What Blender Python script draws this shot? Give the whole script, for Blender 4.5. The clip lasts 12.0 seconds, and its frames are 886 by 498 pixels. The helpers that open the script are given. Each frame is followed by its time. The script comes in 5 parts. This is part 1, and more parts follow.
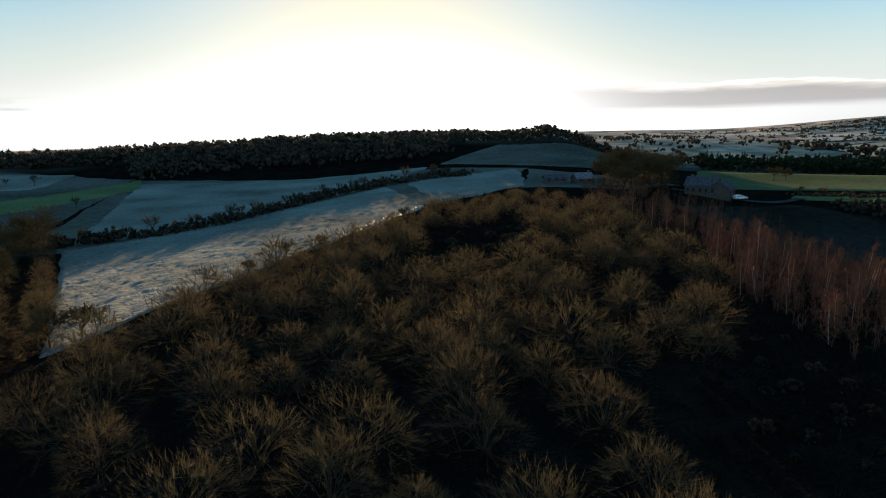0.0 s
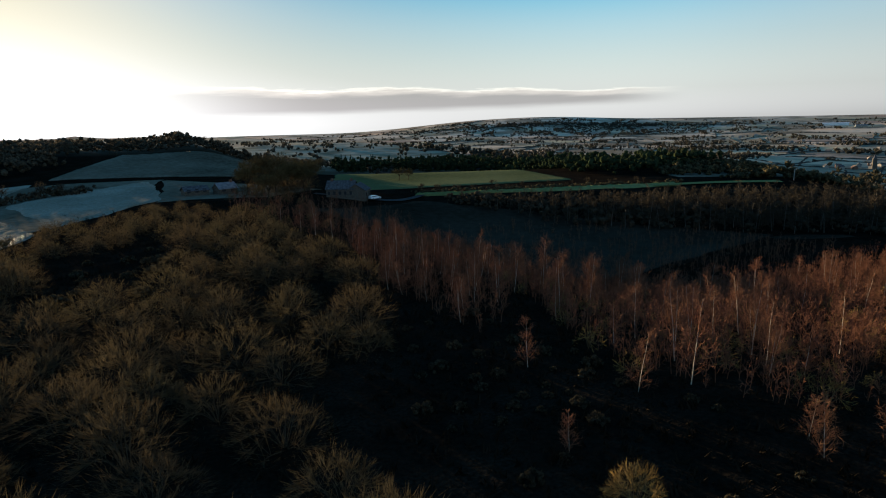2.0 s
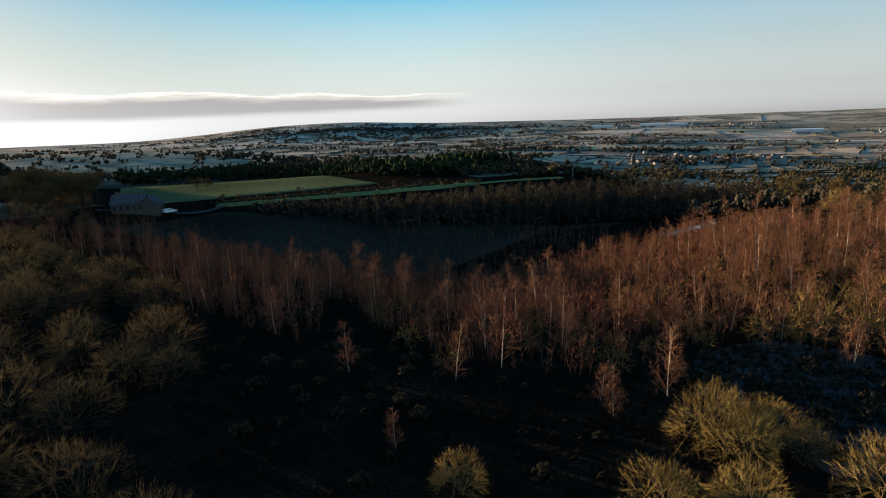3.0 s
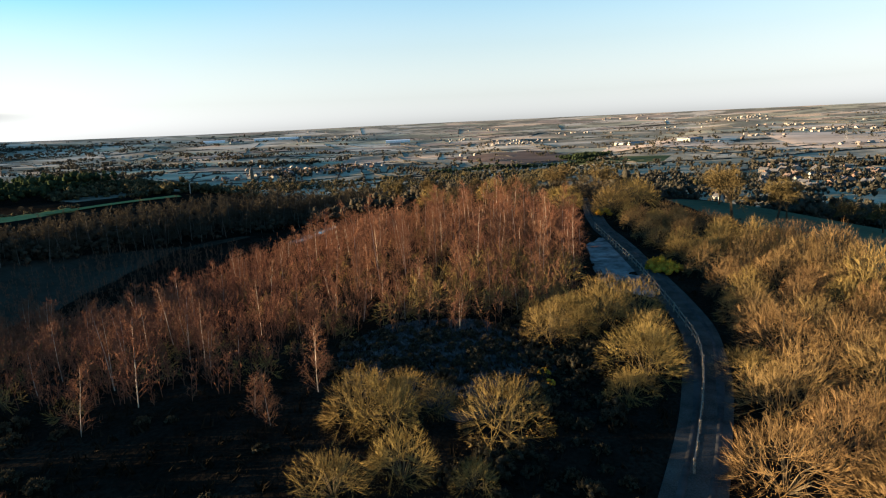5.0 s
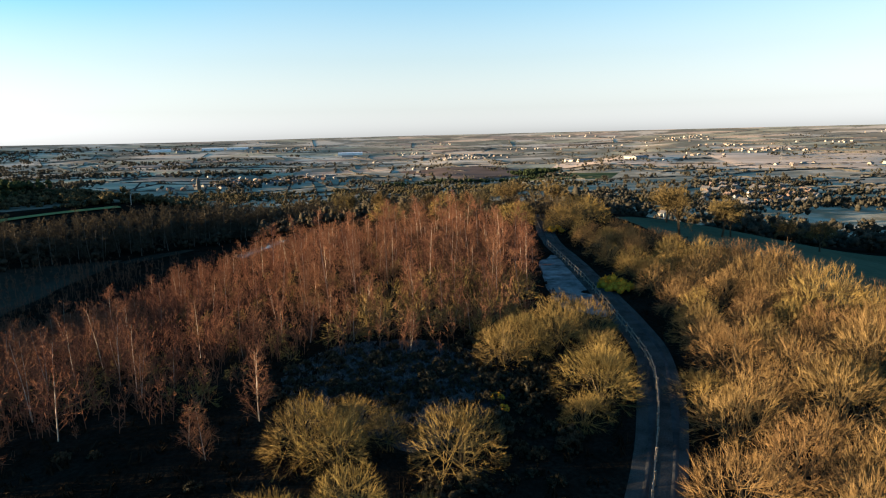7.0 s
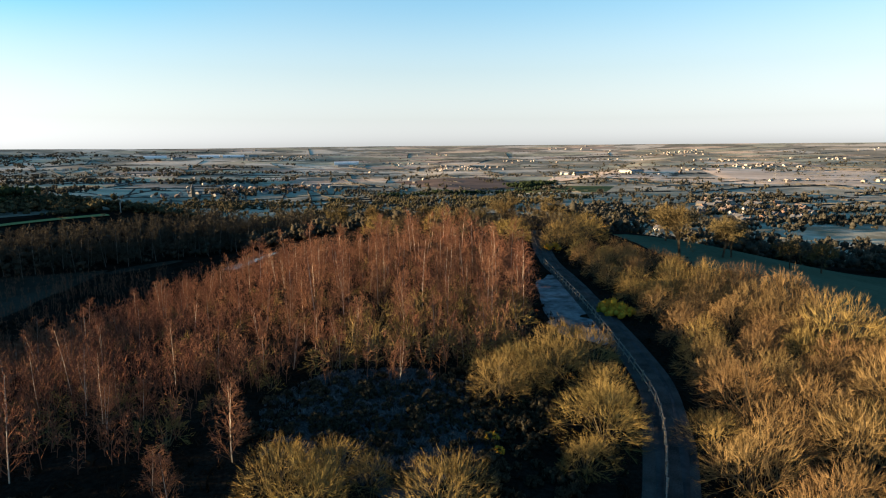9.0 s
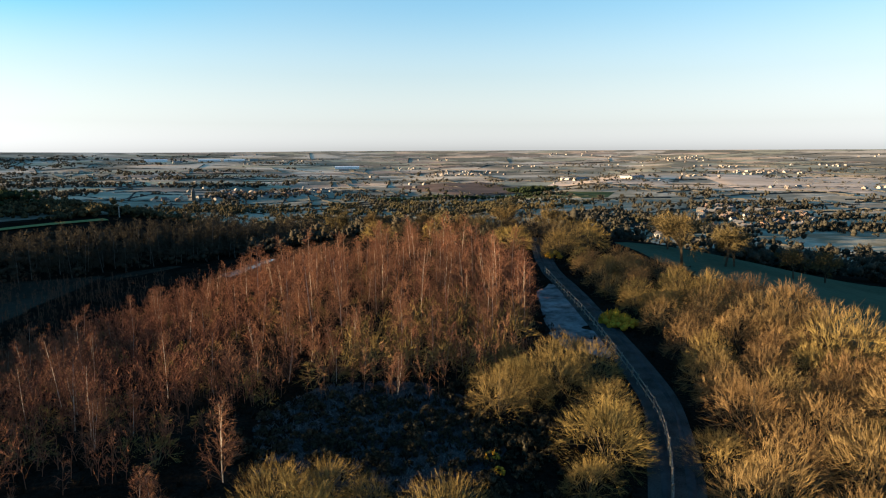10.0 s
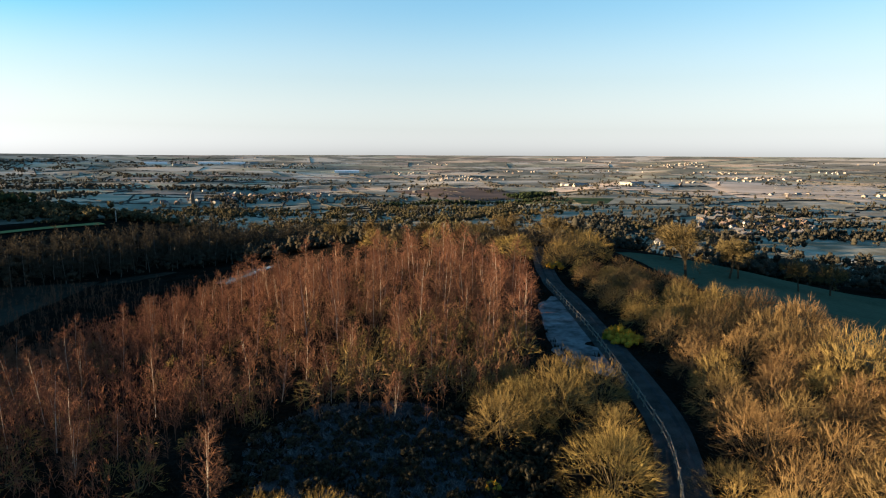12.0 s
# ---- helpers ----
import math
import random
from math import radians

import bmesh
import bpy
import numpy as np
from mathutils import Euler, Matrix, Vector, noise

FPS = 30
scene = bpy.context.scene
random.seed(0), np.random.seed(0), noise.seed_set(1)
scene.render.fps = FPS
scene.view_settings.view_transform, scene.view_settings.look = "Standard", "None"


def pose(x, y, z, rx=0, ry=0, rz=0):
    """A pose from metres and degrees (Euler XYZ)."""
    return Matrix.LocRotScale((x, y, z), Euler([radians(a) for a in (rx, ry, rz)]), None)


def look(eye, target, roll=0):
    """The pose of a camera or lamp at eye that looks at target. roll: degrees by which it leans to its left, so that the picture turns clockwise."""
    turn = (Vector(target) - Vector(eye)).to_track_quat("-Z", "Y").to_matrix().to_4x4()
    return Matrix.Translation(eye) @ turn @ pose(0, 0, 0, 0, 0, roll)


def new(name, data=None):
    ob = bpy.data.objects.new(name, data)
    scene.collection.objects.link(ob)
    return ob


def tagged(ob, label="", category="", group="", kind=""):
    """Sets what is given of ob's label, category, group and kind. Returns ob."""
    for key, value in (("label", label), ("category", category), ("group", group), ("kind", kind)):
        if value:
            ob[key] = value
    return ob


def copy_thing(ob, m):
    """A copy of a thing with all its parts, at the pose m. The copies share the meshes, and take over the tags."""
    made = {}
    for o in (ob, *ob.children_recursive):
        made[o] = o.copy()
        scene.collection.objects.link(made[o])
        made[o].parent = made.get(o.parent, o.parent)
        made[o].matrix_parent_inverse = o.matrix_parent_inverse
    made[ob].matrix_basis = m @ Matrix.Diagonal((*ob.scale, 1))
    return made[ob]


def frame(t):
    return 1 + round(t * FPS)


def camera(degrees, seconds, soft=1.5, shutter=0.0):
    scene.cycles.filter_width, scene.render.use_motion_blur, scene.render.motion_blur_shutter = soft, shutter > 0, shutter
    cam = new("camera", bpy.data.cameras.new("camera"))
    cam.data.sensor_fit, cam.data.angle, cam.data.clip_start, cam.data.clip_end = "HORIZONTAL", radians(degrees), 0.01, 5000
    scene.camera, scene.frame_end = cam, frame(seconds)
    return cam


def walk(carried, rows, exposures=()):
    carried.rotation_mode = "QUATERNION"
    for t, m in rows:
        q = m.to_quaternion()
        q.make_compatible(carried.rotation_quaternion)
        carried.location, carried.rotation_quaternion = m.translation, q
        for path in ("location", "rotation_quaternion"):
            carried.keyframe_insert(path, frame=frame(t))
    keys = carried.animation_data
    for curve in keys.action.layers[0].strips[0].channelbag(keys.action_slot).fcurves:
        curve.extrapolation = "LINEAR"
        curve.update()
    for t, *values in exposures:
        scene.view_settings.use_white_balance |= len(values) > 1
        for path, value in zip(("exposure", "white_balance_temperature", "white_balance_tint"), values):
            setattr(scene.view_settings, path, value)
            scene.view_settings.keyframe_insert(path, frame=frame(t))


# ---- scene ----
cam = camera(71.6, 12.0, 1.1)
PATH = [
    (0, pose(0.00, 0.00, 21.73, 78.61, 0.98, 0.00)),
    (0.5, pose(0.03, 0.23, 22.25, 78.56, 0.78, -4.29)),
    (1, pose(-0.02, 0.48, 22.78, 78.46, 0.65, -13.32)),
    (1.5, pose(-0.20, 0.67, 22.81, 78.41, 1.14, -22.56)),
    (2, pose(-0.29, 0.70, 22.73, 78.38, 1.36, -32.45)),
    (2.5, pose(-0.32, 0.67, 22.68, 78.40, 1.55, -41.14)),
    (3, pose(-0.35, 0.63, 22.61, 78.36, 1.96, -50.30)),
    (3.5, pose(-0.48, 0.59, 22.55, 78.42, 2.25, -58.93)),
    (5.5, pose(-0.37, 1.08, 21.96, 78.59, 2.18, -87.89)),
    (6, pose(0.12, 1.11, 21.97, 78.89, 1.83, -87.95)),
    (6.5, pose(0.80, 1.07, 22.08, 79.15, 1.60, -88.20)),
    (7, pose(1.62, 1.05, 22.18, 79.40, 1.39, -89.02)),
    (9, pose(5.49, 0.95, 22.78, 80.37, 0.46, -89.35)),
    (9.5, pose(6.23, 0.94, 22.99, 80.61, 0.38, -89.33)),
    (10, pose(6.96, 0.89, 23.19, 80.81, 0.21, -89.29)),
    (10.5, pose(7.65, 0.92, 23.36, 80.94, 0.06, -89.32)),
    (11, pose(8.26, 0.96, 23.57, 81.06, -0.06, -89.30)),
    (11.5, pose(8.78, 0.97, 23.72, 81.19, -0.20, -89.25)),
    (12, pose(9.30, 1.01, 23.87, 81.23, -0.26, -89.29)),
]

walk(cam, PATH, [(0, 2.1), (1.5, 1.9), (2.5, 1.9), (3.5, 2.15), (5.5, 2.5), (12, 2.4)])

# ---- light: a low winter sun ahead of the first view, clear sky with one bank of cloud ----
SUN_AZ, SUN_EL = -5.5, 3.9
world = bpy.data.worlds.new("winter_sky")
scene.world = world
world.use_nodes = True
wn, wl = world.node_tree.nodes, world.node_tree.links
sky = wn.new("ShaderNodeTexSky")
sky.sky_type, sky.sun_disc = "NISHITA", False
sky.sun_elevation, sky.sun_rotation = radians(SUN_EL), radians(SUN_AZ)
sky.altitude, sky.air_density, sky.dust_density, sky.ozone_density = 150, 1.0, 0.6, 2.5


def wmath(op, a, b=0.0):
    k = wn.new("ShaderNodeMath")
    k.operation = op
    for i, v in enumerate((a, b)):
        if isinstance(v, (int, float)):
            k.inputs[i].default_value = v
        else:
            wl.new(v, k.inputs[i])
    return k.outputs[0]


def wstep(v, lo, hi):
    k = wn.new("ShaderNodeMapRange")
    k.interpolation_type = "SMOOTHSTEP"
    k.inputs[1].default_value, k.inputs[2].default_value = lo, hi
    wl.new(v, k.inputs[0])
    return k.outputs[0]


ray = wn.new("ShaderNodeSeparateXYZ")
wl.new(wn.new("ShaderNodeTexCoord").outputs["Generated"], ray.inputs[0])
az = wmath("MULTIPLY", wmath("ARCTAN2", ray.outputs[0], ray.outputs[1]), 180 / math.pi)
el = wmath("MULTIPLY", wmath("ARCSINE", ray.outputs[2]), 180 / math.pi)
hs = wn.new("ShaderNodeHueSaturation")
SUNWARD = (math.sin(radians(SUN_AZ)), math.cos(radians(SUN_AZ)), 0.07)
halo = wn.new("ShaderNodeVectorMath")
halo.operation, halo.inputs[1].default_value = "DOT_PRODUCT", SUNWARD
wl.new(wn["Texture Coordinate"].outputs["Generated"], halo.inputs[0])
wl.new(wmath("ADD", 0.16, wmath("MULTIPLY", wstep(el, 0.0, 14.0), wmath("ADD", 0.92, wmath("MULTIPLY", wstep(halo.outputs["Value"], 0.1, 0.7), 0.6)))), hs.inputs["Saturation"])
wl.new(sky.outputs[0], hs.inputs["Color"])
tint = wn.new("ShaderNodeMix")
tint.data_type, tint.blend_type = "RGBA", "MULTIPLY"
tint.inputs[0].default_value = 1.0
low = wn.new("ShaderNodeMix")
low.data_type = "RGBA"
low.inputs[6].default_value, low.inputs[7].default_value = (0.92, 1.0, 1.08, 1), (0.83, 0.96, 1.08, 1)
wl.new(wstep(el, 0.0, 13.0), low.inputs[0])
wl.new(low.outputs[2], tint.inputs[7])
wl.new(hs.outputs[0], tint.inputs[6])
# the bright halo round the sun is kept in bounds
dim = wn.new("ShaderNodeMix")
dim.data_type, dim.blend_type = "RGBA", "MULTIPLY"
dim.inputs[7].default_value = (0.5, 0.5, 0.5, 1)
wl.new(wstep(halo.outputs["Value"], 0.5, 0.99), dim.inputs[0])
wl.new(tint.outputs[2], dim.inputs[6])
bound = wn.new("ShaderNodeVectorMath")
bound.operation = "MULTIPLY_ADD"
bound.inputs[1].default_value, bound.inputs[2].default_value = (0.3, 0.3, 0.3), (1, 1, 1)
wl.new(dim.outputs[2], bound.inputs[0])
even = wn.new("ShaderNodeVectorMath")
even.operation = "DIVIDE"
wl.new(dim.outputs[2], even.inputs[0])
wl.new(bound.outputs[0], even.inputs[1])
# cloud bank: long flat streaks low over the southern hills
streak = wn.new("ShaderNodeCombineXYZ")
wl.new(wmath("MULTIPLY", az, 0.12), streak.inputs[0])
wl.new(wmath("MULTIPLY", el, 1.3), streak.inputs[1])
cn = wn.new("ShaderNodeTexNoise")
cn.inputs["Scale"].default_value, cn.inputs["Detail"].default_value, cn.inputs["Roughness"].default_value = 1.0, 6, 0.6
wl.new(streak.outputs[0], cn.inputs["Vector"])
wav = wmath("MULTIPLY", wmath("SUBTRACT", cn.outputs["Fac"], 0.5), 1.5)
top = wmath("SUBTRACT", wmath("ADD", wmath("SUBTRACT", 3.7, wmath("MULTIPLY", az, 0.02)), wav), el)
base = wmath("SUBTRACT", el, wmath("ADD", wmath("MULTIPLY", az, 0.012), wmath("MULTIPLY", wav, 0.25)))
ends = wmath("MULTIPLY", wstep(az, 2, 22), wmath("SUBTRACT", 1.0, wstep(az, 46, 54)))
bank = wmath("MULTIPLY", wmath("MULTIPLY", wstep(top, 0.0, 0.35), wstep(base, 0.5, 1.2)), ends)
rim = wmath("MULTIPLY", wmath("MULTIPLY", wstep(top, 0.0, 0.2), wmath("SUBTRACT", 1.0, wstep(top, 0.2, 0.9))), ends)
wisp = wmath("MULTIPLY", wmath("MULTIPLY", wstep(cn.outputs["Fac"], 0.52, 0.66), wmath("MULTIPLY", wstep(el, 0.6, 1.2), wmath("SUBTRACT", 1.0, wstep(el, 2.0, 2.8)))), wmath("SUBTRACT", 1.0, wstep(az, -24, -16)))
cloud = wn.new("ShaderNodeMix")
cloud.data_type, cloud.blend_type = "RGBA", "MULTIPLY"
cloud.inputs[7].default_value = (0.60, 0.575, 0.585, 1)
wl.new(wmath("MAXIMUM", bank, wmath("MULTIPLY", wisp, 0.5)), cloud.inputs[0])
wl.new(even.outputs[0], cloud.inputs[6])
lit_rim = wn.new("ShaderNodeMix")
lit_rim.data_type, lit_rim.blend_type = "RGBA", "MULTIPLY"
lit_rim.inputs[7].default_value = (2.0, 1.9, 1.8, 1)
lit_rim.clamp_factor = True
wl.new(wmath("MULTIPLY", rim, 0.8), lit_rim.inputs[0])
wl.new(cloud.outputs[2], lit_rim.inputs[6])
wn["Background"].inputs["Strength"].default_value = 0.15
wl.new(lit_rim.outputs[2], wn["Background"].inputs["Color"])
sun = new("sun", bpy.data.lights.new("sun", "SUN"))
sun.data.energy, sun.data.angle, sun.data.color = 5.3, radians(0.6), (1.0, 0.75, 0.45)
sun.matrix_world = look((0, 0, 300), (-1000 * math.sin(radians(SUN_AZ)), -1000 * math.cos(radians(SUN_AZ)), 300 - 1000 * math.tan(radians(SUN_EL))))


# ---- materials ----
def node_mat(name, rough=0.9, spec=0.0):
    m = bpy.data.materials.new(name)
    m.use_nodes = True
    b = m.node_tree.nodes["Principled BSDF"]
    b.inputs["Roughness"].default_value = rough
    b.inputs["Specular IOR Level"].default_value = spec
    return m, m.node_tree.nodes, m.node_tree.links, b


def ramp(n, l, fac, stops):
    r = n.new("ShaderNodeValToRGB")
    el = r.color_ramp.elements
    while len(el) < len(stops):
        el.new(0.5)
    for e, (p, c) in zip(el, stops):
        e.position, e.color = p, (*c, 1)
    l.new(fac, r.inputs[0])
    return r.outputs[0]


def mix(n, l, fac, a, b, mode="MIX"):
    m = n.new("ShaderNodeMix")
    m.data_type, m.blend_type = "RGBA", mode
    for sock, v in ((m.inputs[0], fac), (m.inputs[6], a), (m.inputs[7], b)):
        if isinstance(v, (int, float)):
            sock.default_value = v
        elif isinstance(v, tuple):
            sock.default_value = (*v, 1)
        else:
            l.new(v, sock)
    return m.outputs[2]


def noise_of(n, l, scale, detail=4, vec=None, rough=0.55):
    t = n.new("ShaderNodeTexNoise")
    t.inputs["Scale"].default_value, t.inputs["Detail"].default_value, t.inputs["Roughness"].default_value = scale, detail, rough
    if vec is None:
        vec = n.new("ShaderNodeNewGeometry").outputs["Position"]
    l.new(vec, t.inputs["Vector"])
    return t.outputs["Fac"]


def bumped(n, l, b, height, strength, dist):
    k = n.new("ShaderNodeBump")
    k.inputs["Strength"].default_value, k.inputs["Distance"].default_value = strength, dist
    l.new(height, k.inputs["Height"])
    l.new(k.outputs[0], b.inputs["Normal"])


def two_tone(name, dark, light, scale, big=None, rough=0.9, bump_d=0.0, spec=0.0, lo=0.35, hi=0.65):
    """A surface between two colours, varied at two scales."""
    m, n, l, b = node_mat(name, rough, spec)
    f = noise_of(n, l, scale)
    c = ramp(n, l, f, [(lo, dark), (hi, light)])
    if big:
        g = noise_of(n, l, big, 3)
        c = mix(n, l, 0.6, c, ramp(n, l, g, [(0.3, tuple(v * 0.7 for v in dark)), (0.7, light)]))
    l.new(c, b.inputs["Base Color"])
    if bump_d:
        bumped(n, l, b, f, 0.8, bump_d)
    return m


def twig_mat(name, a, b_, c, through_light=0.0, grain=0.0):
    """Bark of thin twigs; each plant and each twig differs. through_light: the share of light that passes a mass of fine twigs."""
    m, n, l, b = node_mat(name, 0.9)
    isl = n.new("ShaderNodeNewGeometry").outputs["Random Per Island"]
    rnd = n.new("ShaderNodeObjectInfo").outputs["Random"]
    k = n.new("ShaderNodeMath")
    k.operation, k.inputs[1].default_value = "MULTIPLY", 0.8
    l.new(rnd, k.inputs[0])
    col = mix(n, l, k.outputs[0], ramp(n, l, isl, [(0.0, a), (1.0, b_)]), c)
    if grain:
        f = noise_of(n, l, grain, 5, rough=0.7)
        col = mix(n, l, 1.0, col, ramp(n, l, f, [(0.36, (0.45, 0.45, 0.45)), (0.62, (1.35, 1.35, 1.35))]), "MULTIPLY")
        bumped(n, l, b, f, 1.0, 0.8)
    l.new(col, b.inputs["Base Color"])
    if through_light:
        t = n.new("ShaderNodeBsdfTranslucent")
        l.new(col, t.inputs["Color"])
        x = n.new("ShaderNodeMixShader")
        x.inputs[0].default_value = through_light
        l.new(b.outputs[0], x.inputs[1])
        l.new(t.outputs[0], x.inputs[2])
        l.new(x.outputs[0], n["Material Output"].inputs["Surface"])
    return m


M_SCRUB = twig_mat("scrub_twigs", (0.125, 0.086, 0.036), (0.2, 0.138, 0.058), (0.165, 0.092, 0.045))
M_WILLOW = twig_mat("willow_twigs", (0.135, 0.097, 0.035), (0.21, 0.152, 0.053), (0.185, 0.122, 0.047))
# far hedges greyed and lightened, haze put into the twig colour
M_HEDGE = twig_mat("hazy_hedge", (0.05, 0.046, 0.042), (0.085, 0.078, 0.068), (0.06, 0.055, 0.05), 0.2, 0.3)
M_BIRCH = twig_mat("birch_twigs", (0.092, 0.041, 0.026), (0.18, 0.083, 0.05), (0.135, 0.07, 0.041))
M_THORN = twig_mat("hawthorn_twigs", (0.052, 0.044, 0.026), (0.085, 0.069, 0.039), (0.07, 0.051, 0.031), 0.2)
M_TREE = twig_mat("tree_twigs", (0.055, 0.042, 0.02), (0.12, 0.09, 0.04), (0.09, 0.06, 0.028))
# twigs darkened so that the quarry wood's shade is in their colour
M_WOODLAND = twig_mat("shade_dark_twigs", (0.03, 0.026, 0.02), (0.062, 0.051, 0.036), (0.05, 0.039, 0.027), 0.15)
M_FAR = twig_mat("far_twigs", (0.042, 0.039, 0.032), (0.075, 0.067, 0.05), (0.06, 0.053, 0.04), 0.4, 0.35)
M_HILLWOOD = twig_mat("hill_wood_twigs", (0.05, 0.043, 0.032), (0.1, 0.083, 0.058), (0.07, 0.056, 0.04), 0.3, 0.6)
M_OLIVE = twig_mat("olive_twigs", (0.05, 0.044, 0.026), (0.12, 0.1, 0.054), (0.085, 0.066, 0.04), 0.45, 0.6)
# stems almost black, so the undergrowth holds the trees' shade in its colour
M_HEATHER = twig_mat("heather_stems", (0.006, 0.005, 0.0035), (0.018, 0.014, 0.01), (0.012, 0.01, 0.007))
M_FROSTHEATHER = twig_mat("frosted_heather", (0.03, 0.028, 0.027), (0.15, 0.147, 0.147), (0.07, 0.066, 0.064))
M_CONIFER = twig_mat("conifer_needles", (0.012, 0.018, 0.009), (0.026, 0.035, 0.017), (0.02, 0.026, 0.013))
M_GORSE = twig_mat("gorse_needles", (0.022, 0.02, 0.013), (0.1, 0.088, 0.06), (0.06, 0.05, 0.033), 0.1, 5.0)
# yellow gorse made more golden, low sunlight painted into its colour
M_GOLD = twig_mat("golden_gorse", (0.26, 0.13, 0.018), (0.46, 0.24, 0.025), (0.38, 0.19, 0.022))
M_BARK = two_tone("bark", (0.045, 0.034, 0.021), (0.1, 0.077, 0.047), 9.0)
M_DARKBARK = two_tone("dark_bark", (0.025, 0.02, 0.014), (0.06, 0.048, 0.033), 9.0)
M_PALEBARK = two_tone("grey_bark", (0.06, 0.052, 0.043), (0.15, 0.13, 0.11), 5.0)
M_HEATH = two_tone("frosty_heather", (0.014, 0.012, 0.011), (0.065, 0.062, 0.062), 5.5, 0.6, bump_d=0.3)
mb, n, l, b = node_mat("birch_bark", 0.6)
sc = n.new("ShaderNodeMapping")
sc.inputs["Scale"].default_value = (1.5, 1.5, 9)
l.new(n.new("ShaderNodeNewGeometry").outputs["Position"], sc.inputs[0])
l.new(ramp(n, l, noise_of(n, l, 1.0, 3, sc.outputs[0]), [(0.33, (0.05, 0.04, 0.035)), (0.42, (0.3, 0.25, 0.2)), (1.0, (0.5, 0.43, 0.36))]), b.inputs["Base Color"])
M_BIRCHBARK = mb
M_TRACK = two_tone("gravel_track", (0.02, 0.018, 0.016), (0.07, 0.064, 0.058), 9.0, 0.4, bump_d=0.03)
M_FROSTYGRAVEL = two_tone("frosty_gravel", (0.025, 0.024, 0.0235), (0.2, 0.193, 0.19), 0.8, 0.3, bump_d=0.03)
M_RUT = two_tone("worn_rut", (0.02, 0.0195, 0.019), (0.06, 0.058, 0.057), 1.2, 0.2)
M_PLOUGH = two_tone("ploughed_soil", (0.10, 0.07, 0.058), (0.18, 0.125, 0.10), 0.12, 0.01)
M_STUBBLE = two_tone("tan_stubble", (0.48, 0.34, 0.24), (0.72, 0.53, 0.4), 0.05, 0.006)
M_WOOD = two_tone("weathered_wood", (0.09, 0.075, 0.06), (0.22, 0.19, 0.155), 7.0)
M_FROST = two_tone("frosted_pasture", (0.10, 0.09, 0.066), (0.31, 0.285, 0.23), 1.2, 0.03, bump_d=0.25)
M_DULLGRASS = two_tone("dull_winter_grass", (0.06, 0.052, 0.036), (0.17, 0.15, 0.115), 0.4, 0.02, bump_d=0.25)
M_GRASS = two_tone("green_pasture", (0.09, 0.105, 0.035), (0.21, 0.22, 0.095), 0.7, 0.02, bump_d=0.2)
M_PALEGRASS = two_tone("frosty_green_pasture", (0.055, 0.066, 0.026), (0.125, 0.135, 0.065), 0.5, 0.02, bump_d=0.2)
# darker, bluer copy of the pasture grass with the slope's shade painted in
M_SHADEGRASS = two_tone("shaded_pasture", (0.03, 0.05, 0.032), (0.065, 0.09, 0.06), 0.7, 0.02, bump_d=0.15)
# moor grass lowered in tone: the shade on the farm slope is painted in
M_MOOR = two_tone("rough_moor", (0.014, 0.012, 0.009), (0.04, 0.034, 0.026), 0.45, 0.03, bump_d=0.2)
M_ASPHALT = two_tone("asphalt", (0.035, 0.035, 0.035), (0.07, 0.07, 0.07), 8.0, 0.2)
M_WATER, n, l, b = node_mat("pond_ice", 0.12, 0.5)
l.new(ramp(n, l, noise_of(n, l, 0.2), [(0.4, (0.02, 0.025, 0.03)), (0.6, (0.10, 0.11, 0.125))]), b.inputs["Base Color"])
M_WALL = two_tone("stone_wall", (0.06, 0.051, 0.042), (0.12, 0.104, 0.088), 3.0)
M_RENDER = two_tone("white_render", (0.2, 0.185, 0.165), (0.31, 0.29, 0.26), 0.8)
M_BRICK = two_tone("red_brick", (0.09, 0.056, 0.044), (0.16, 0.1, 0.076), 2.0)
M_ROOF = two_tone("slate_roof", (0.045, 0.046, 0.05), (0.1, 0.1, 0.11), 1.5)
M_TILE = two_tone("tile_roof", (0.09, 0.065, 0.055), (0.15, 0.11, 0.095), 1.5)
M_FROSTROOF = two_tone("frosted_roof", (0.12, 0.125, 0.14), (0.22, 0.225, 0.24), 1.0)
M_WHITE = two_tone("white_cladding", (0.55, 0.55, 0.56), (0.75, 0.75, 0.76), 0.2)
M_FARHOUSE = twig_mat("house_walls", (0.1, 0.075, 0.065), (0.36, 0.33, 0.3), (0.18, 0.15, 0.13))
M_GLASS, n, l, b = node_mat("window_glass", 0.08, 0.5)
b.inputs["Base Color"].default_value = (0.03, 0.035, 0.04, 1)
M_PAINT, n, l, b = node_mat("white_car_paint", 0.25, 0.5)
b.inputs["Base Color"].default_value = (0.75, 0.75, 0.76, 1)
M_RUBBER, n, l, b = node_mat("tyre_rubber", 0.8, 0.2)
b.inputs["Base Color"].default_value = (0.02, 0.02, 0.02, 1)
M_STEEL, n, l, b = node_mat("galvanised_steel", 0.5, 0.5)
b.inputs["Base Color"].default_value, b.inputs["Metallic"].default_value = (0.12, 0.12, 0.125, 1), 0.0

# ground: rough heath near by, a patchwork of winter fields on the plain
M_GROUND, n, l, b = node_mat("ground", 0.95)
pos = n.new("ShaderNodeNewGeometry").outputs["Position"]
flat = n.new("ShaderNodeMapping")
flat.inputs["Rotation"].default_value, flat.inputs["Scale"].default_value = (0, 0, 0.35), (1 / 170, 1 / 330, 0.0)
l.new(pos, flat.inputs[0])
warp = n.new("ShaderNodeTexNoise")
warp.inputs["Scale"].default_value = 1.1
l.new(flat.outputs[0], warp.inputs["Vector"])
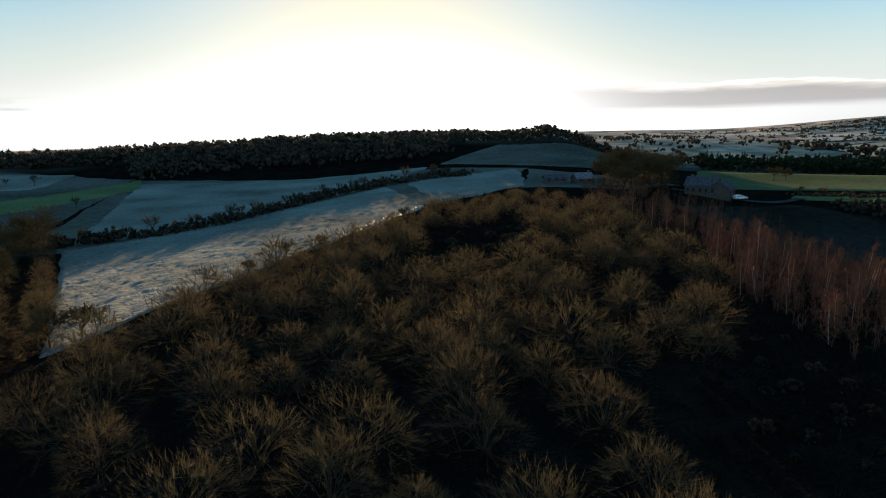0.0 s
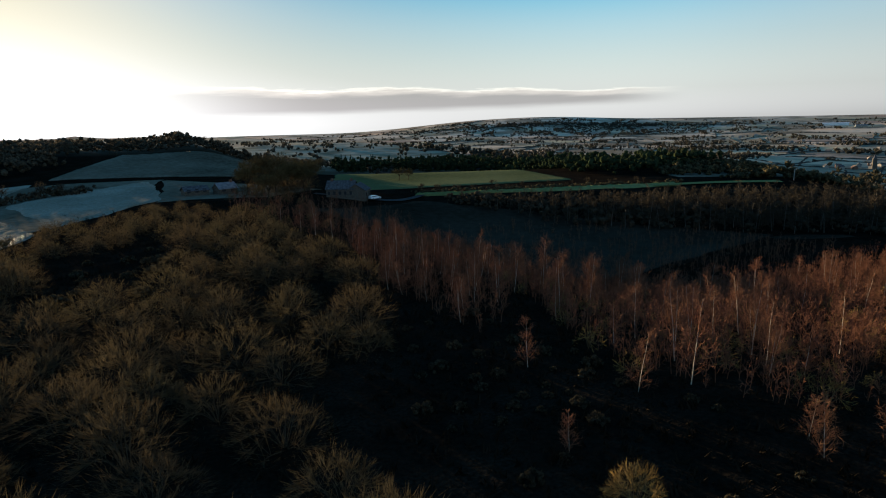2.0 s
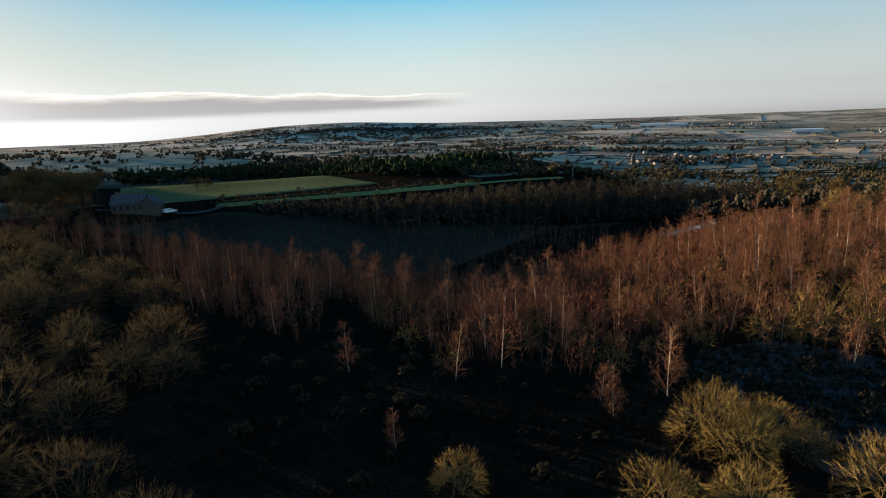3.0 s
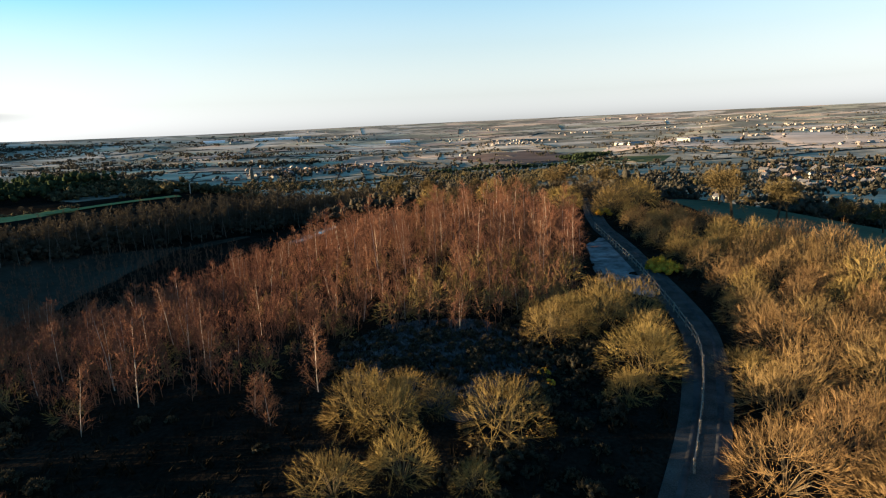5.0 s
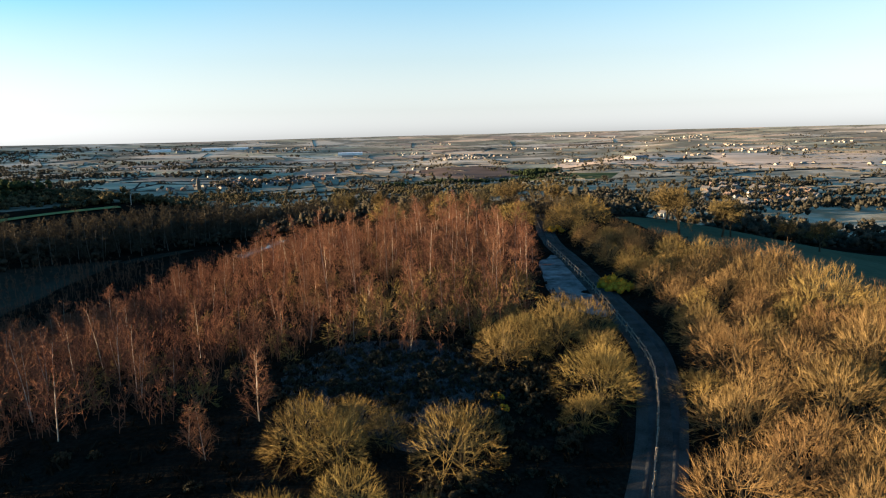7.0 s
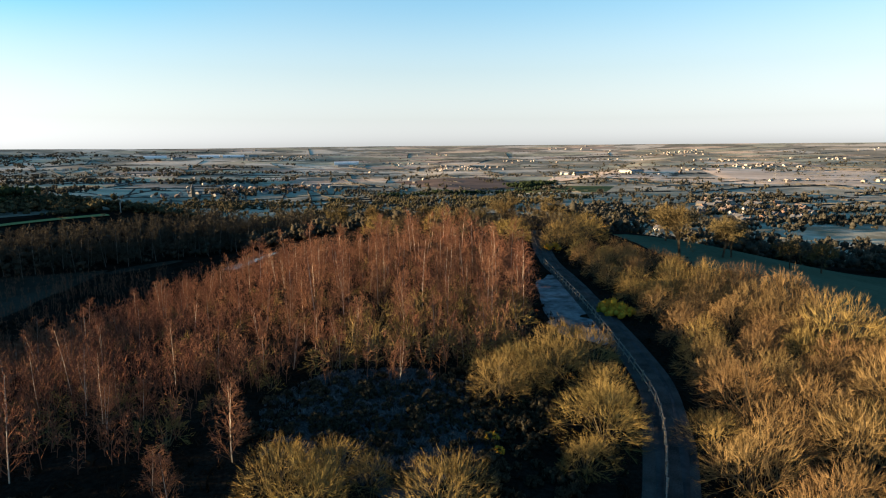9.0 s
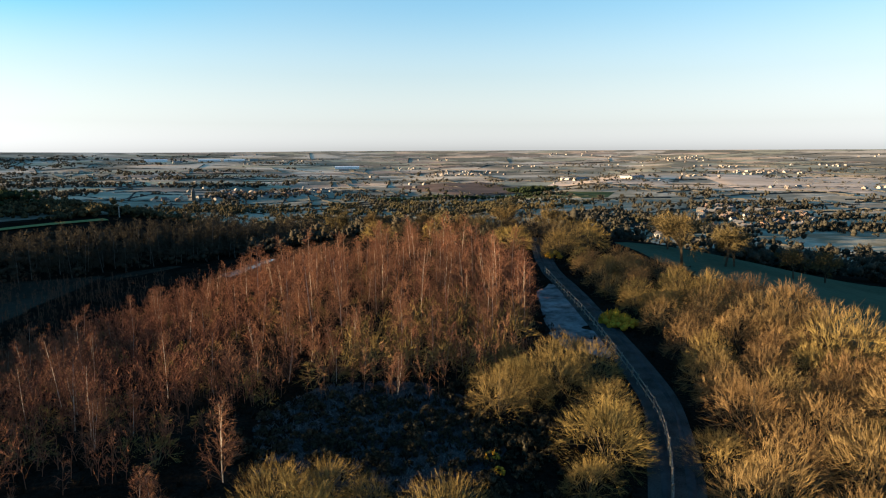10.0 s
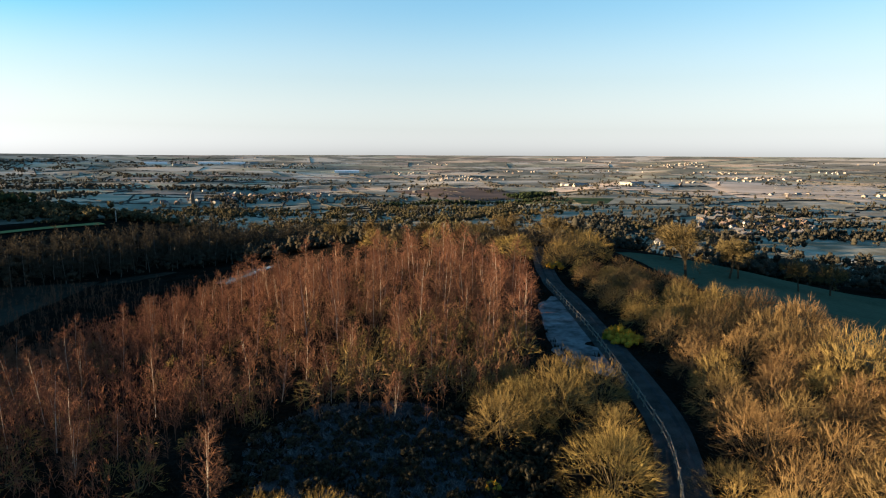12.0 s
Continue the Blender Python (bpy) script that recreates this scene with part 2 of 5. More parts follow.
wv = n.new("ShaderNodeVectorMath")
wv.operation = "MULTIPLY_ADD"
wv.inputs[1].default_value = (0.5, 0.5, 0.0)
l.new(warp.outputs["Color"], wv.inputs[0])
l.new(flat.outputs[0], wv.inputs[2])
cell = n.new("ShaderNodeTexVoronoi")
cell.voronoi_dimensions = "2D"
cell.inputs["Scale"].default_value = 1.0
l.new(wv.outputs[0], cell.inputs["Vector"])
sepc = n.new("ShaderNodeSeparateColor")
l.new(cell.outputs["Color"], sepc.inputs[0])
# field colours raised to stand in for haze and low sun on the plain
fields = ramp(n, l, sepc.outputs[0], [(0.0, (0.44, 0.33, 0.23)), (0.18, (0.58, 0.46, 0.35)), (0.36, (0.34, 0.23, 0.17)), (0.46, (0.41, 0.35, 0.23)), (0.6, (0.62, 0.49, 0.37)), (0.74, (0.7, 0.46, 0.3)), (0.9, (0.38, 0.32, 0.21))])
n["Color Ramp"].color_ramp.interpolation = "CONSTANT"
edge = n.new("ShaderNodeTexVoronoi")
edge.voronoi_dimensions, edge.feature = "2D", "DISTANCE_TO_EDGE"
edge.inputs["Scale"].default_value = 1.0
l.new(wv.outputs[0], edge.inputs["Vector"])
fields = mix(n, l, ramp(n, l, edge.outputs[0], [(0.006, (0.7, 0.7, 0.7)), (0.012, (0, 0, 0))]), fields, (0.06, 0.055, 0.035))
fields = mix(n, l, ramp(n, l, noise_of(n, l, 0.004, 6), [(0.475, (0, 0, 0)), (0.54, (0.8, 0.8, 0.8))]), fields, (0.125, 0.105, 0.07))
fields = mix(n, l, 0.25, fields, ramp(n, l, noise_of(n, l, 0.05, 5), [(0.3, (0.08, 0.07, 0.05)), (0.7, (0.4, 0.4, 0.36))]))
# heath kept near black: the shade among the bushes is in its colour
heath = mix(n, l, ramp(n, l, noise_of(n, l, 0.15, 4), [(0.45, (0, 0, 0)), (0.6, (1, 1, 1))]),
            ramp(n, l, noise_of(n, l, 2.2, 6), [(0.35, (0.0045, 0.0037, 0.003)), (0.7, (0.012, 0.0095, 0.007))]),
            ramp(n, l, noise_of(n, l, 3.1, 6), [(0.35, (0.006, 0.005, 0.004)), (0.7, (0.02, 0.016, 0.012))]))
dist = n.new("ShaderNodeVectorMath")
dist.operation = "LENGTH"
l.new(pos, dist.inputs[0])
# the valley floor under the scarp is woodland and rough grazing; farther fields turn paler, haze put into their colour
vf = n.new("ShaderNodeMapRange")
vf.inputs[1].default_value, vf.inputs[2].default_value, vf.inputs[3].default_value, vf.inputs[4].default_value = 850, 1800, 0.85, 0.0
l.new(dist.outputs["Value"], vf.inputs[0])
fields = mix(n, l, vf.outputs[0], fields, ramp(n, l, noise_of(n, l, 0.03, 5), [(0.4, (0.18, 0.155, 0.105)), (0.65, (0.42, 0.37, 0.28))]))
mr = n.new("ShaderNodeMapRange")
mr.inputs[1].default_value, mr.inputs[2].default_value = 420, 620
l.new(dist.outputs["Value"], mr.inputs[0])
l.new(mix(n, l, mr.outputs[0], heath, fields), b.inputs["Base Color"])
bumped(n, l, b, noise_of(n, l, 1.6, 5), 0.9, 0.25)


# ---- terrain ----
def sstep(a, b, v):
    k = min(1.0, max(0.0, (v - a) / (b - a)))
    return k * k * (3 - 2 * k)


def smin(a, b, k):
    w = max(k - abs(a - b), 0.0) / k
    return min(a, b) - w * w * k * 0.25


def bump(x, y, cx, cy, sx, sy):
    return math.exp(-((x - cx) / sx) ** 2 - ((y - cy) / sy) ** 2)


def land(x, y):
    """Height of the ground: a hilltop with a scarp to the south-east, a plain below it and hills at the rim."""
    r = math.hypot(x, y)
    az = math.degrees(math.atan2(x, y))
    # hollow north-east of the ridge
    q = smin(x - 38, y - 14, 30)
    z = -13 * sstep(0, 70, q) * (1 - sstep(280, 540, y) * (1 - sstep(70, 170, x)))
    # the farm stands on a shelf above the hollow
    z += 9 * sstep(162, 240, 0.41 * x + 0.91 * y) * sstep(0, 60, q)
    z -= 10 * sstep(325, 430, 0.41 * x + 0.91 * y) * sstep(70, 150, x) * (1 - sstep(500, 900, y))
    # western field falls off from the ridge and climbs to the wooded hill
    w = smin(-18 + 0.10 * y - x, 400 - y, 60)
    z -= 7 * sstep(0, 90, w)
    z += 10 * bump(x, y, -25, 480, 175, 125)
    z -= 48 * sstep(560, 1100, r) * (1 - sstep(-22, -4, az)) * sstep(-120, -70, az)
    # scarp
    e = 0.81 * (x - 182 + 10 * sstep(-20, 40, y)) - 0.58 * smin(max(y, 0.0), 330.0, 80)
    s = -(y + 135) * 0.8
    u = -smin(-e, -s, 60)
    k = sstep(-20, 210, u)
    z += -68 * k - 13 * sstep(-34, -125, y) * (1 - k)
    # the plain meets the sky
    far = min(1.0, max(0.0, (r - 2200) / 2650)) ** 2.1
    rim = 7 + 8 * sstep(60, 85, az) - 48 * (1 - sstep(22, 36, az)) - 70 * (1 - sstep(-15, 15, az))
    z = z * (1 - far) + rim * far
    d = (az - 41) / (9 if az < 41 else 7)
    z += (40 * math.exp(-d * d) + 8 * math.exp(-((az - 54) / 8) ** 2)) * sstep(3300, 4500, r)
    if r > 150:
        k = min(1.0, (r - 150) / 600)
        z += k * 4 * noise.noise((x / 330, y / 330, 2.0)) * (1 - far)
    return z


def part(name, mesh, material, parent=None, label=""):
    """One mesh object, under its thing if a parent is given."""
    if isinstance(mesh, bmesh.types.BMesh):
        bm, mesh = mesh, bpy.data.meshes.new(name)
        bm.to_mesh(mesh)
        bm.free()
    if material and not mesh.materials:
        mesh.materials.append(material)
    ob = new(name, mesh)
    if parent:
        ob.parent = parent
    return tagged(ob, label)


def mesh_of(name, verts, faces, smooth=False):
    me = bpy.data.meshes.new(name)
    me.from_pydata([tuple(v) for v in verts], [], [tuple(f) for f in faces])
    if smooth:
        me.shade_smooth()
    me.update()
    return me


def ground_sheet():
    rings, spokes = 200, 300
    vs, fs = [(30, 10, land(30, 10))], []
    for i in range(rings):
        r = 1.5 * (4900 / 1.5) ** (i / (rings - 1))
        for j in range(spokes):
            a = math.tau * j / spokes
            x, y = 30 + r * math.sin(a), 10 + r * math.cos(a)
            vs.append((x, y, land(x, y)))
    for j in range(spokes):
        fs.append((0, 1 + (j + 1) % spokes, 1 + j))
    for i in range(rings - 1):
        for j in range(spokes):
            a, c = 1 + i * spokes + j, 1 + i * spokes + (j + 1) % spokes
            fs.append((a, c, c + spokes, a + spokes))
    return mesh_of("ground", vs, fs, True)


tagged(part("ground", ground_sheet(), M_GROUND), "frost-touched hilltop heath, coloured dark for shade, running down to patchwork fields", "ground", kind="structure")


def patch(name, corners, mat, label, category="field", lift=0.3, step=8.0, tussock=0.0):
    """A sheet of ground in a plan outline of four corners, laid on the land."""
    a, b_, c, d = [Vector(p) for p in corners]
    nu = max(2, int(max((b_ - a).length, (c - d).length) / step))
    nv = max(2, int(max((d - a).length, (c - b_).length) / step))
    vs, fs = [], []
    for i in range(nu + 1):
        for j in range(nv + 1):
            u, v = i / nu, j / nv
            p = (a * (1 - u) + b_ * u) * (1 - v) + (d * (1 - u) + c * u) * v
            w = 0.8 if (i in (0, nu) or j in (0, nv)) else 0
            p += Vector((noise.noise((p.x * 0.07, p.y * 0.07, 1)), noise.noise((p.x * 0.07, p.y * 0.07, 5)))) * w * 3.5
            h = tussock * (noise.noise((p.x * 0.62, p.y * 0.62, 7)) + 0.35 * noise.noise((p.x * 0.16, p.y * 0.16, 8)))
            vs.append((p.x, p.y, land(p.x, p.y) + lift * (-0.6 if w else 1) + h))
    for i in range(nu):
        for j in range(nv):
            k = i * (nv + 1) + j
            fs.append((k, k + nv + 1, k + nv + 2, k + 1))
    me = mesh_of(name, vs, fs, True)
    return tagged(part(name, me, mat), label, category, kind="structure")


def blot(name, cx, cy, rx, ry, turn, mat, label, category, lift=0.05):
    """A patch of ground with a wandering edge."""
    vs, fs, rings, spokes = [(cx, cy, land(cx, cy) + lift)], [], 8, 64
    ct, st = math.cos(radians(turn)), math.sin(radians(turn))
    for i in range(1, rings + 1):
        for j in range(spokes):
            a = math.tau * j / spokes
            f = i / rings * (1 + 0.3 * noise.noise((1.6 * math.cos(a), 1.6 * math.sin(a), cx)) + 0.12 * noise.noise((4 * math.cos(a), 4 * math.sin(a), cy)))
            u, v = rx * f * math.cos(a), ry * f * math.sin(a)
            x, y = cx + u * ct - v * st, cy + u * st + v * ct
            vs.append((x, y, land(x, y) + (lift if i < rings else -0.06)))
    for j in range(spokes):
        fs.append((0, 1 + j, 1 + (j + 1) % spokes))
    for i in range(rings - 1):
        for j in range(spokes):
            a, c = 1 + i * spokes + j, 1 + i * spokes + (j + 1) % spokes
            fs.append((a, a + spokes, c + spokes, c))
    return tagged(part(name, mesh_of(name, vs, fs, True), mat), label, category, kind="structure")


def ribbon(name, line, widths, mat, label, category, lift=0.06, step=2.0):
    """A strip of ground along a plan line (x, y, half width)."""
    pts = spline(line, step)
    vs, fs = [], []
    for k, (x, y) in enumerate(pts):
        x2, y2 = pts[min(k + 1, len(pts) - 1)]
        x1, y1 = pts[max(k - 1, 0)]
        t = Vector((x2 - x1, y2 - y1)).normalized()
        nx, ny = -t.y, t.x
        wl_, wr_ = widths
        jl, jr = noise.noise((k * 0.21, 0, 3)) * 0.28, noise.noise((k * 0.21, 9, 3)) * 0.28
        for s_ in (wl_ + jl, wl_ * 0.4, -wr_ * 0.4, -wr_ + jr):
            px, py = x + nx * s_, y + ny * s_
            vs.append((px, py, land(px, py) + lift + (0.04 if abs(s_) < min(wl_, wr_) * 0.6 else -0.03)))
    for k in range(len(pts) - 1):
        for c in range(3):
            a = k * 4 + c
            fs.append((a, a + 4, a + 5, a + 1))
    return tagged(part(name, mesh_of(name, vs, fs, True), mat), label, category, kind="structure")


def spline(line, step):
    """Evenly spaced points on a smooth curve through the corners of a plan line."""
    out = []
    P = [Vector(line[0])] + [Vector(p) for p in line] + [Vector(line[-1])]
    for i in range(1, len(P) - 2):
        p0, p1, p2, p3 = P[i - 1:i + 3]
        m = max(1, int((p2 - p1).length / step))
        for k in range(m):
            t = k / m
            q = 0.5 * ((2 * p1) + (p2 - p0) * t + (2 * p0 - 5 * p1 + 4 * p2 - p3) * t * t + (3 * p1 - p0 - 3 * p2 + p3) * t ** 3)
            out.append((q.x, q.y))
    out.append(tuple(P[-1]))
    return out


# ---- fields, tracks, water ----
patch("rough_pasture", [(-104, 140), (-6, 168), (44, 300), (-172, 334)], M_DULLGRASS, "dull winter grass between the frosted pastures", "field", 0.15, 5)
patch("rough_pasture", [(-320, 200), (-108, 146), (-166, 334), (-330, 390)], M_DULLGRASS, "dull winter grass round the lit pasture", "field", 0.15, 6)
patch("pasture", [(-43.5, 62), (-5, 165), (-22, 240), (-94, 146)], M_FROST, "frost-white sloping pasture with hedge shadows across it", "field", 0.3, 0.9, 0.3)
patch("pasture", [(-98, 156), (-24, 246), (-6, 318), (-160, 318)], M_FROST, "shaded frosted pasture below a wooded hill", "field", 0.4, 4, 0.3)
patch("pasture", [(-3, 172), (30, 222), (36, 296), (-16, 246)], M_FROST, "shaded frosted pasture running up to the cottages", "field", 0.4, 3, 0.3)
patch("pasture", [(-158, 212), (-146, 296), (-162, 332), (-190, 246)], M_GRASS, "sunlit green pasture with long tree shadows", "field", 0.6, 2, 0.4)
patch("pasture", [(-290, 290), (-200, 300), (-206, 352), (-290, 366)], M_FROST, "distant frosted field below the woods", "field", 0.6, 9)
patch("pasture", [(95, 238), (200, 204), (262, 392), (176, 420)], M_PALEGRASS, "pale green pasture behind the farm", "field", 0.35, 2.2, 0.12)
ribbon("grass_crest", [(203, 164), (228, 153), (250, 139)], (2.2, 2.2), M_GRASS, "narrow strip of tan grass along the crest", "field", 0.5, 3)
patch("pasture", [(236, 178), (272, 150), (322, 168), (252, 204)], M_DULLGRASS, "dull rough pasture behind the crest", "field", 0.3, 3, 0.2)
patch("pasture", [(114, 203), (212, 158), (217, 164), (118, 208)], M_GRASS, "bright green sunlit strip of grass on the hill edge", "field", 0.6, 1.3, 0.4)
# pale dull grass chosen here to stand in for haze over the upland
patch("pasture", [(-4, 326), (74, 300), (126, 408), (36, 424)], M_DULLGRASS, "upland pasture before a line of trees, dulled in colour for haze", "field", 0.6, 2.5, 0.4)
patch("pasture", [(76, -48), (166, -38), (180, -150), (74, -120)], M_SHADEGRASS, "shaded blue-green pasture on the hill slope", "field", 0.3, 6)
patch("moor", [(66, 190), (112, 199), (186, 100), (98, 92)], M_MOOR, "frosted grass slope below the farm, coloured dark for its shade", "field", 0.35, 6)
TRACK = [(15, -1), (25, -6.2), (35, -10.6), (43, -13.6), (52, -16.4), (62, -18.6), (75, -19.2), (90, -19.2), (108, -19), (124, -18.4), (150, -20), (172, -22)]
ribbon("gravel_track", TRACK, (1.9, 1.8), M_TRACK, "shaded gravel track curving over the hilltop", "track", 0.10)
for off in (-0.9, 0.75):
    ribbon("wheel_rut", [(x + 0.32 * off, y + 0.95 * off) for x, y in TRACK], (0.24, 0.24), M_RUT, "paler worn wheel rut in the gravel track", "track", 0.16)
blot("clearing", 54.5, 6, 12.5, 9.5, 20, M_HEATH, "frosted grey heather clearing among the bushes", "ground", 0.06)
blot("layby", 97, -15.4, 17, 3.3, -6, M_FROSTYGRAVEL, "pale frosted gravel lay-by beside the track", "ground", 0.07)
# second pale blot paints the band of sunlight that crosses the track
blot("sunlit_patch", 80, -15.6, 6, 3.6, 10, M_FROSTYGRAVEL, "pale gravel where a path meets the track, toned for a sunlit band", "ground", 0.08)
patch("rough_pasture", [(26, 214), (62, 212), (92, 236), (40, 298)], M_DULLGRASS, "dull winter grass round the cottages", "field", 0.2, 4)
ribbon("farm_road", [(80, 216), (92, 206), (98, 202), (106, 199), (113, 200), (122, 205)], (1.5, 1.5), M_ASPHALT, "narrow farm drive along the field edge", "road", 0.45, 3)
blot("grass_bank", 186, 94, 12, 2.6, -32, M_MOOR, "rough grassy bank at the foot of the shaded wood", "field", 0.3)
patch("pond", [(158, 57), (174, 47), (184, 55), (170, 66)], M_WATER, "small half-frozen pond in the hollow", "water", 0.4, 3)


# ---- plants ----
def twig_mesh(name, segs, joined=False, fine=0.0, heart=None):
    """Tapered three-sided twigs from (start, end, radius, end radius); an end radius of 0 closes to a point. joined: those that share an end point share its ring. Pointed twigs thinner than fine are slivers, turned away from the heart of the crown where one is given."""
    vs, fs, rings, soft = [], [], {}, {}
    for p, q, r, e in segs:
        d = (q - p).normalized()
        a = d.orthogonal().normalized()
        c = d.cross(a)
        if not e and r < fine:
            k = len(vs)
            u = (p.x * 7.3 + p.y * 5.1 + p.z * 9.7) * 3.0
            w = a * math.cos(u) + c * math.sin(u)
            if heart is not None:
                out = (q - heart).normalized() + w * 0.35
                w = d.cross(out).normalized()
                face = w.cross(d)
                if face.dot(out) < 0:
                    face, w = -face, -w
                soft[k] = (out * 0.65 + face * 0.6).normalized()
            vs += [p + w * r, q, p - w * r] if heart is not None else [p + w * r, p - w * r, q]
            fs.append((k, k + 1, k + 2))
            continue
        w = [a, -0.5 * a + 0.866 * c, -0.5 * a - 0.866 * c]
        key = tuple(p)
        k = rings.get(key, -1) if joined else -1
        if k < 0:
            k = len(vs)
            vs += [p + v * r for v in w]
            rings[key] = k
        j = len(vs)
        if e:
            vs += [q + v * e for v in w]
            rings[tuple(q)] = j
            fs += [(k, k + 1, j + 1, j), (k + 1, k + 2, j + 2, j + 1), (k + 2, k, j, j + 2)]
        else:
            vs.append(q)
            fs += [(k, k + 1, j), (k + 1, k + 2, j), (k + 2, k, j)]
    me = mesh_of(name, vs, fs)
    if soft:
        me.shade_smooth()
        ns = [v.normal.copy() for v in me.vertices]
        for k, v in soft.items():
            ns[k] = ns[k + 1] = ns[k + 2] = v
        me.normals_split_custom_set_from_vertices(ns)
    return me


def box_bm(sx, sy, sz, z0=0.0):
    bm = bmesh.new()
    bmesh.ops.create_cube(bm, size=1)
    bmesh.ops.transform(bm, matrix=Matrix.Translation((0, 0, z0 + sz / 2)) @ Matrix.Diagonal((sx, sy, sz, 1)), verts=bm.verts)
    return bm


def rvec(rng):
    return Vector((rng.gauss(0, 1), rng.gauss(0, 1), rng.gauss(0, 1)))


def grow(rng, p, d, length, r, fan, spread, ratio, lift, lev, out):
    """Limbs that fork and fork again; the last forks are pointed twigs."""
    last = lev == len(fan)
    if last:
        out[1].append((p, p + d * length, r, 0))
        return
    bend = (d + rvec(rng) * 0.12).normalized()
    m = p + d * length * 0.5
    q = m + bend * length * 0.5
    wood = 0 if lev < 1 else 1
    if lev < 2:
        out[wood].extend([(p, m, r, r * 0.8), (m, q, r * 0.8, r * 0.5)])
    else:
        out[wood].append((p, q, r, r * 0.5))
    for i in range(fan[lev]):
        t = rng.uniform(0.35, 1.0)
        s_ = p.lerp(m, t * 2) if t < 0.5 else m.lerp(q, t * 2 - 1)
        nd = (d + rvec(rng) * spread[lev] + Vector((0, 0, lift))).normalized()
        grow(rng, s_, nd, length * ratio * rng.uniform(0.65, 1.2), max(r * 0.45, MIN_R), fan, spread, ratio, lift, lev + 1, out)


MIN_R = 0.012


def plant(name, wood, crown, m_wood, m_crown, label, category, group="", heart=None):
    base = tagged(new(name), label, category, group)
    part("trunk", twig_mesh("trunk", wood, True), m_wood, base)
    part("crown", twig_mesh("crown", crown, fine=0.06, heart=heart), m_crown, base)
    return base


def scrub(seed, height, radius, twigs=6400, limbs=22, thin=0.0125):
    """A domed bush: limbs fan out from one root, upright shoots leave them, and sprays of fine twigs end in an uneven dome."""
    rng = random.Random(seed)
    wood, crown = [], []
    lump = [(rvec(rng).normalized(), rng.uniform(-0.28, 0.24)) for k in range(16)]

    def reach(v):
        f = 1.0 + sum(w * max(0.0, v.dot(c)) ** 6 for c, w in lump)
        return Vector((v.x * radius, v.y * radius, v.z * height)) * f

    def heading(low):
        v = rvec(rng)
        v.z = abs(v.z) + low
        return v.normalized()

    root = Vector((0, 0, -0.3))
    shoots = []
    for i in range(limbs):
        v = heading(0.1)
        tip = reach(v)
        mid = Vector((tip.x * 0.3, tip.y * 0.3, tip.z * 0.34 + 0.3)) + rvec(rng) * 0.15
        end = tip * 0.72 + rvec(rng) * 0.2
        wood += [(root, mid, 0.07, 0.045), (mid, end, 0.045, 0.016)]
        for k in range(5):
            w = (v + rvec(rng) * 0.4).normalized()
            w.z = abs(w.z)
            s0 = mid.lerp(end, rng.uniform(0.0, 0.85))
            s1 = reach(w) * rng.uniform(0.66, 0.9)
            crown.append((s0, s1, 0.02, 0.008))
            shoots.append((s0.lerp(s1, 0.4), s1))
    for k in range(twigs):
        if k % 3 == 0:
            v = heading(-0.05 if k % 4 else -0.3)
            tip = reach(v)
            p = tip * rng.uniform(0.62, 0.9)
            d = (tip.normalized() + Vector((0, 0, 0.3)) + rvec(rng) * 0.42).normalized()
        else:
            s0, s1 = shoots[int(rng.random() * len(shoots))]
            p = s0.lerp(s1, rng.random() ** 0.7 * 1.1)
            d = ((s1 - s0).normalized() * 0.9 + s1.normalized() * 0.5 + Vector((0, 0, 0.3)) + rvec(rng) * 0.38).normalized()
        crown.append((p, p + d * radius * rng.uniform(0.07, 0.2), thin * rng.uniform(0.7, 1.2), 0))
    return wood, crown


def birch(seed, height, stems=1, dens=1.0):
    rng = random.Random(seed)
    trunk, crown = [], []
    for s_ in range(stems):
        p = Vector((0, 0, -0.3))
        d = Vector((rng.gauss(0, 0.03 + 0.09 * (stems > 1)), rng.gauss(0, 0.03 + 0.09 * (stems > 1)), 1)).normalized()
        h, r = height * rng.uniform(0.85, 1.05), 0.007 * height
        n_ = 7
        pts = [p]
        for k in range(n_):
            d = (d + rvec(rng) * 0.03 + Vector((0, 0, 0.05))).normalized()
            pts.append(pts[-1] + d * h / n_)
        for k in range(n_):
            trunk.append((pts[k], pts[k + 1], r * (1 - k / n_) + 0.01, r * (1 - (k + 1) / n_) + 0.01))
        for k in range(int(38 * dens / stems ** 0.5)):
            t = rng.uniform(0.05, 0.98)
            i = min(n_ - 1, int(t * n_))
            s0 = pts[i].lerp(pts[i + 1], t * n_ - i)
            a = rng.uniform(0, math.tau)
            d1 = Vector((math.cos(a) * 0.8, math.sin(a) * 0.8, rng.uniform(0.5, 1.2))).normalized()
            l1 = h * 0.27 * (1.15 - 0.75 * t) * rng.uniform(0.7, 1.2)
            crown.append((s0, s0 + d1 * l1, 0.022, 0.01))
            for j in range(6):
                s1 = s0 + d1 * l1 * rng.uniform(0.2, 1.0)
                d2 = (d1 + rvec(rng) * 0.5).normalized()
                l2 = l1 * rng.uniform(0.4, 0.7)
                crown.append((s1, s1 + d2 * l2, 0.018, 0))
                for m in range(4):
                    s2 = s1 + d2 * l2 * rng.uniform(0.3, 0.9)
                    d3 = (d2 + rvec(rng) * 0.6 - Vector((0, 0, 0.1))).normalized()
                    crown.append((s2, s2 + d3 * l2 * rng.uniform(0.5, 0.9), 0.015, 0))
    return trunk, crown


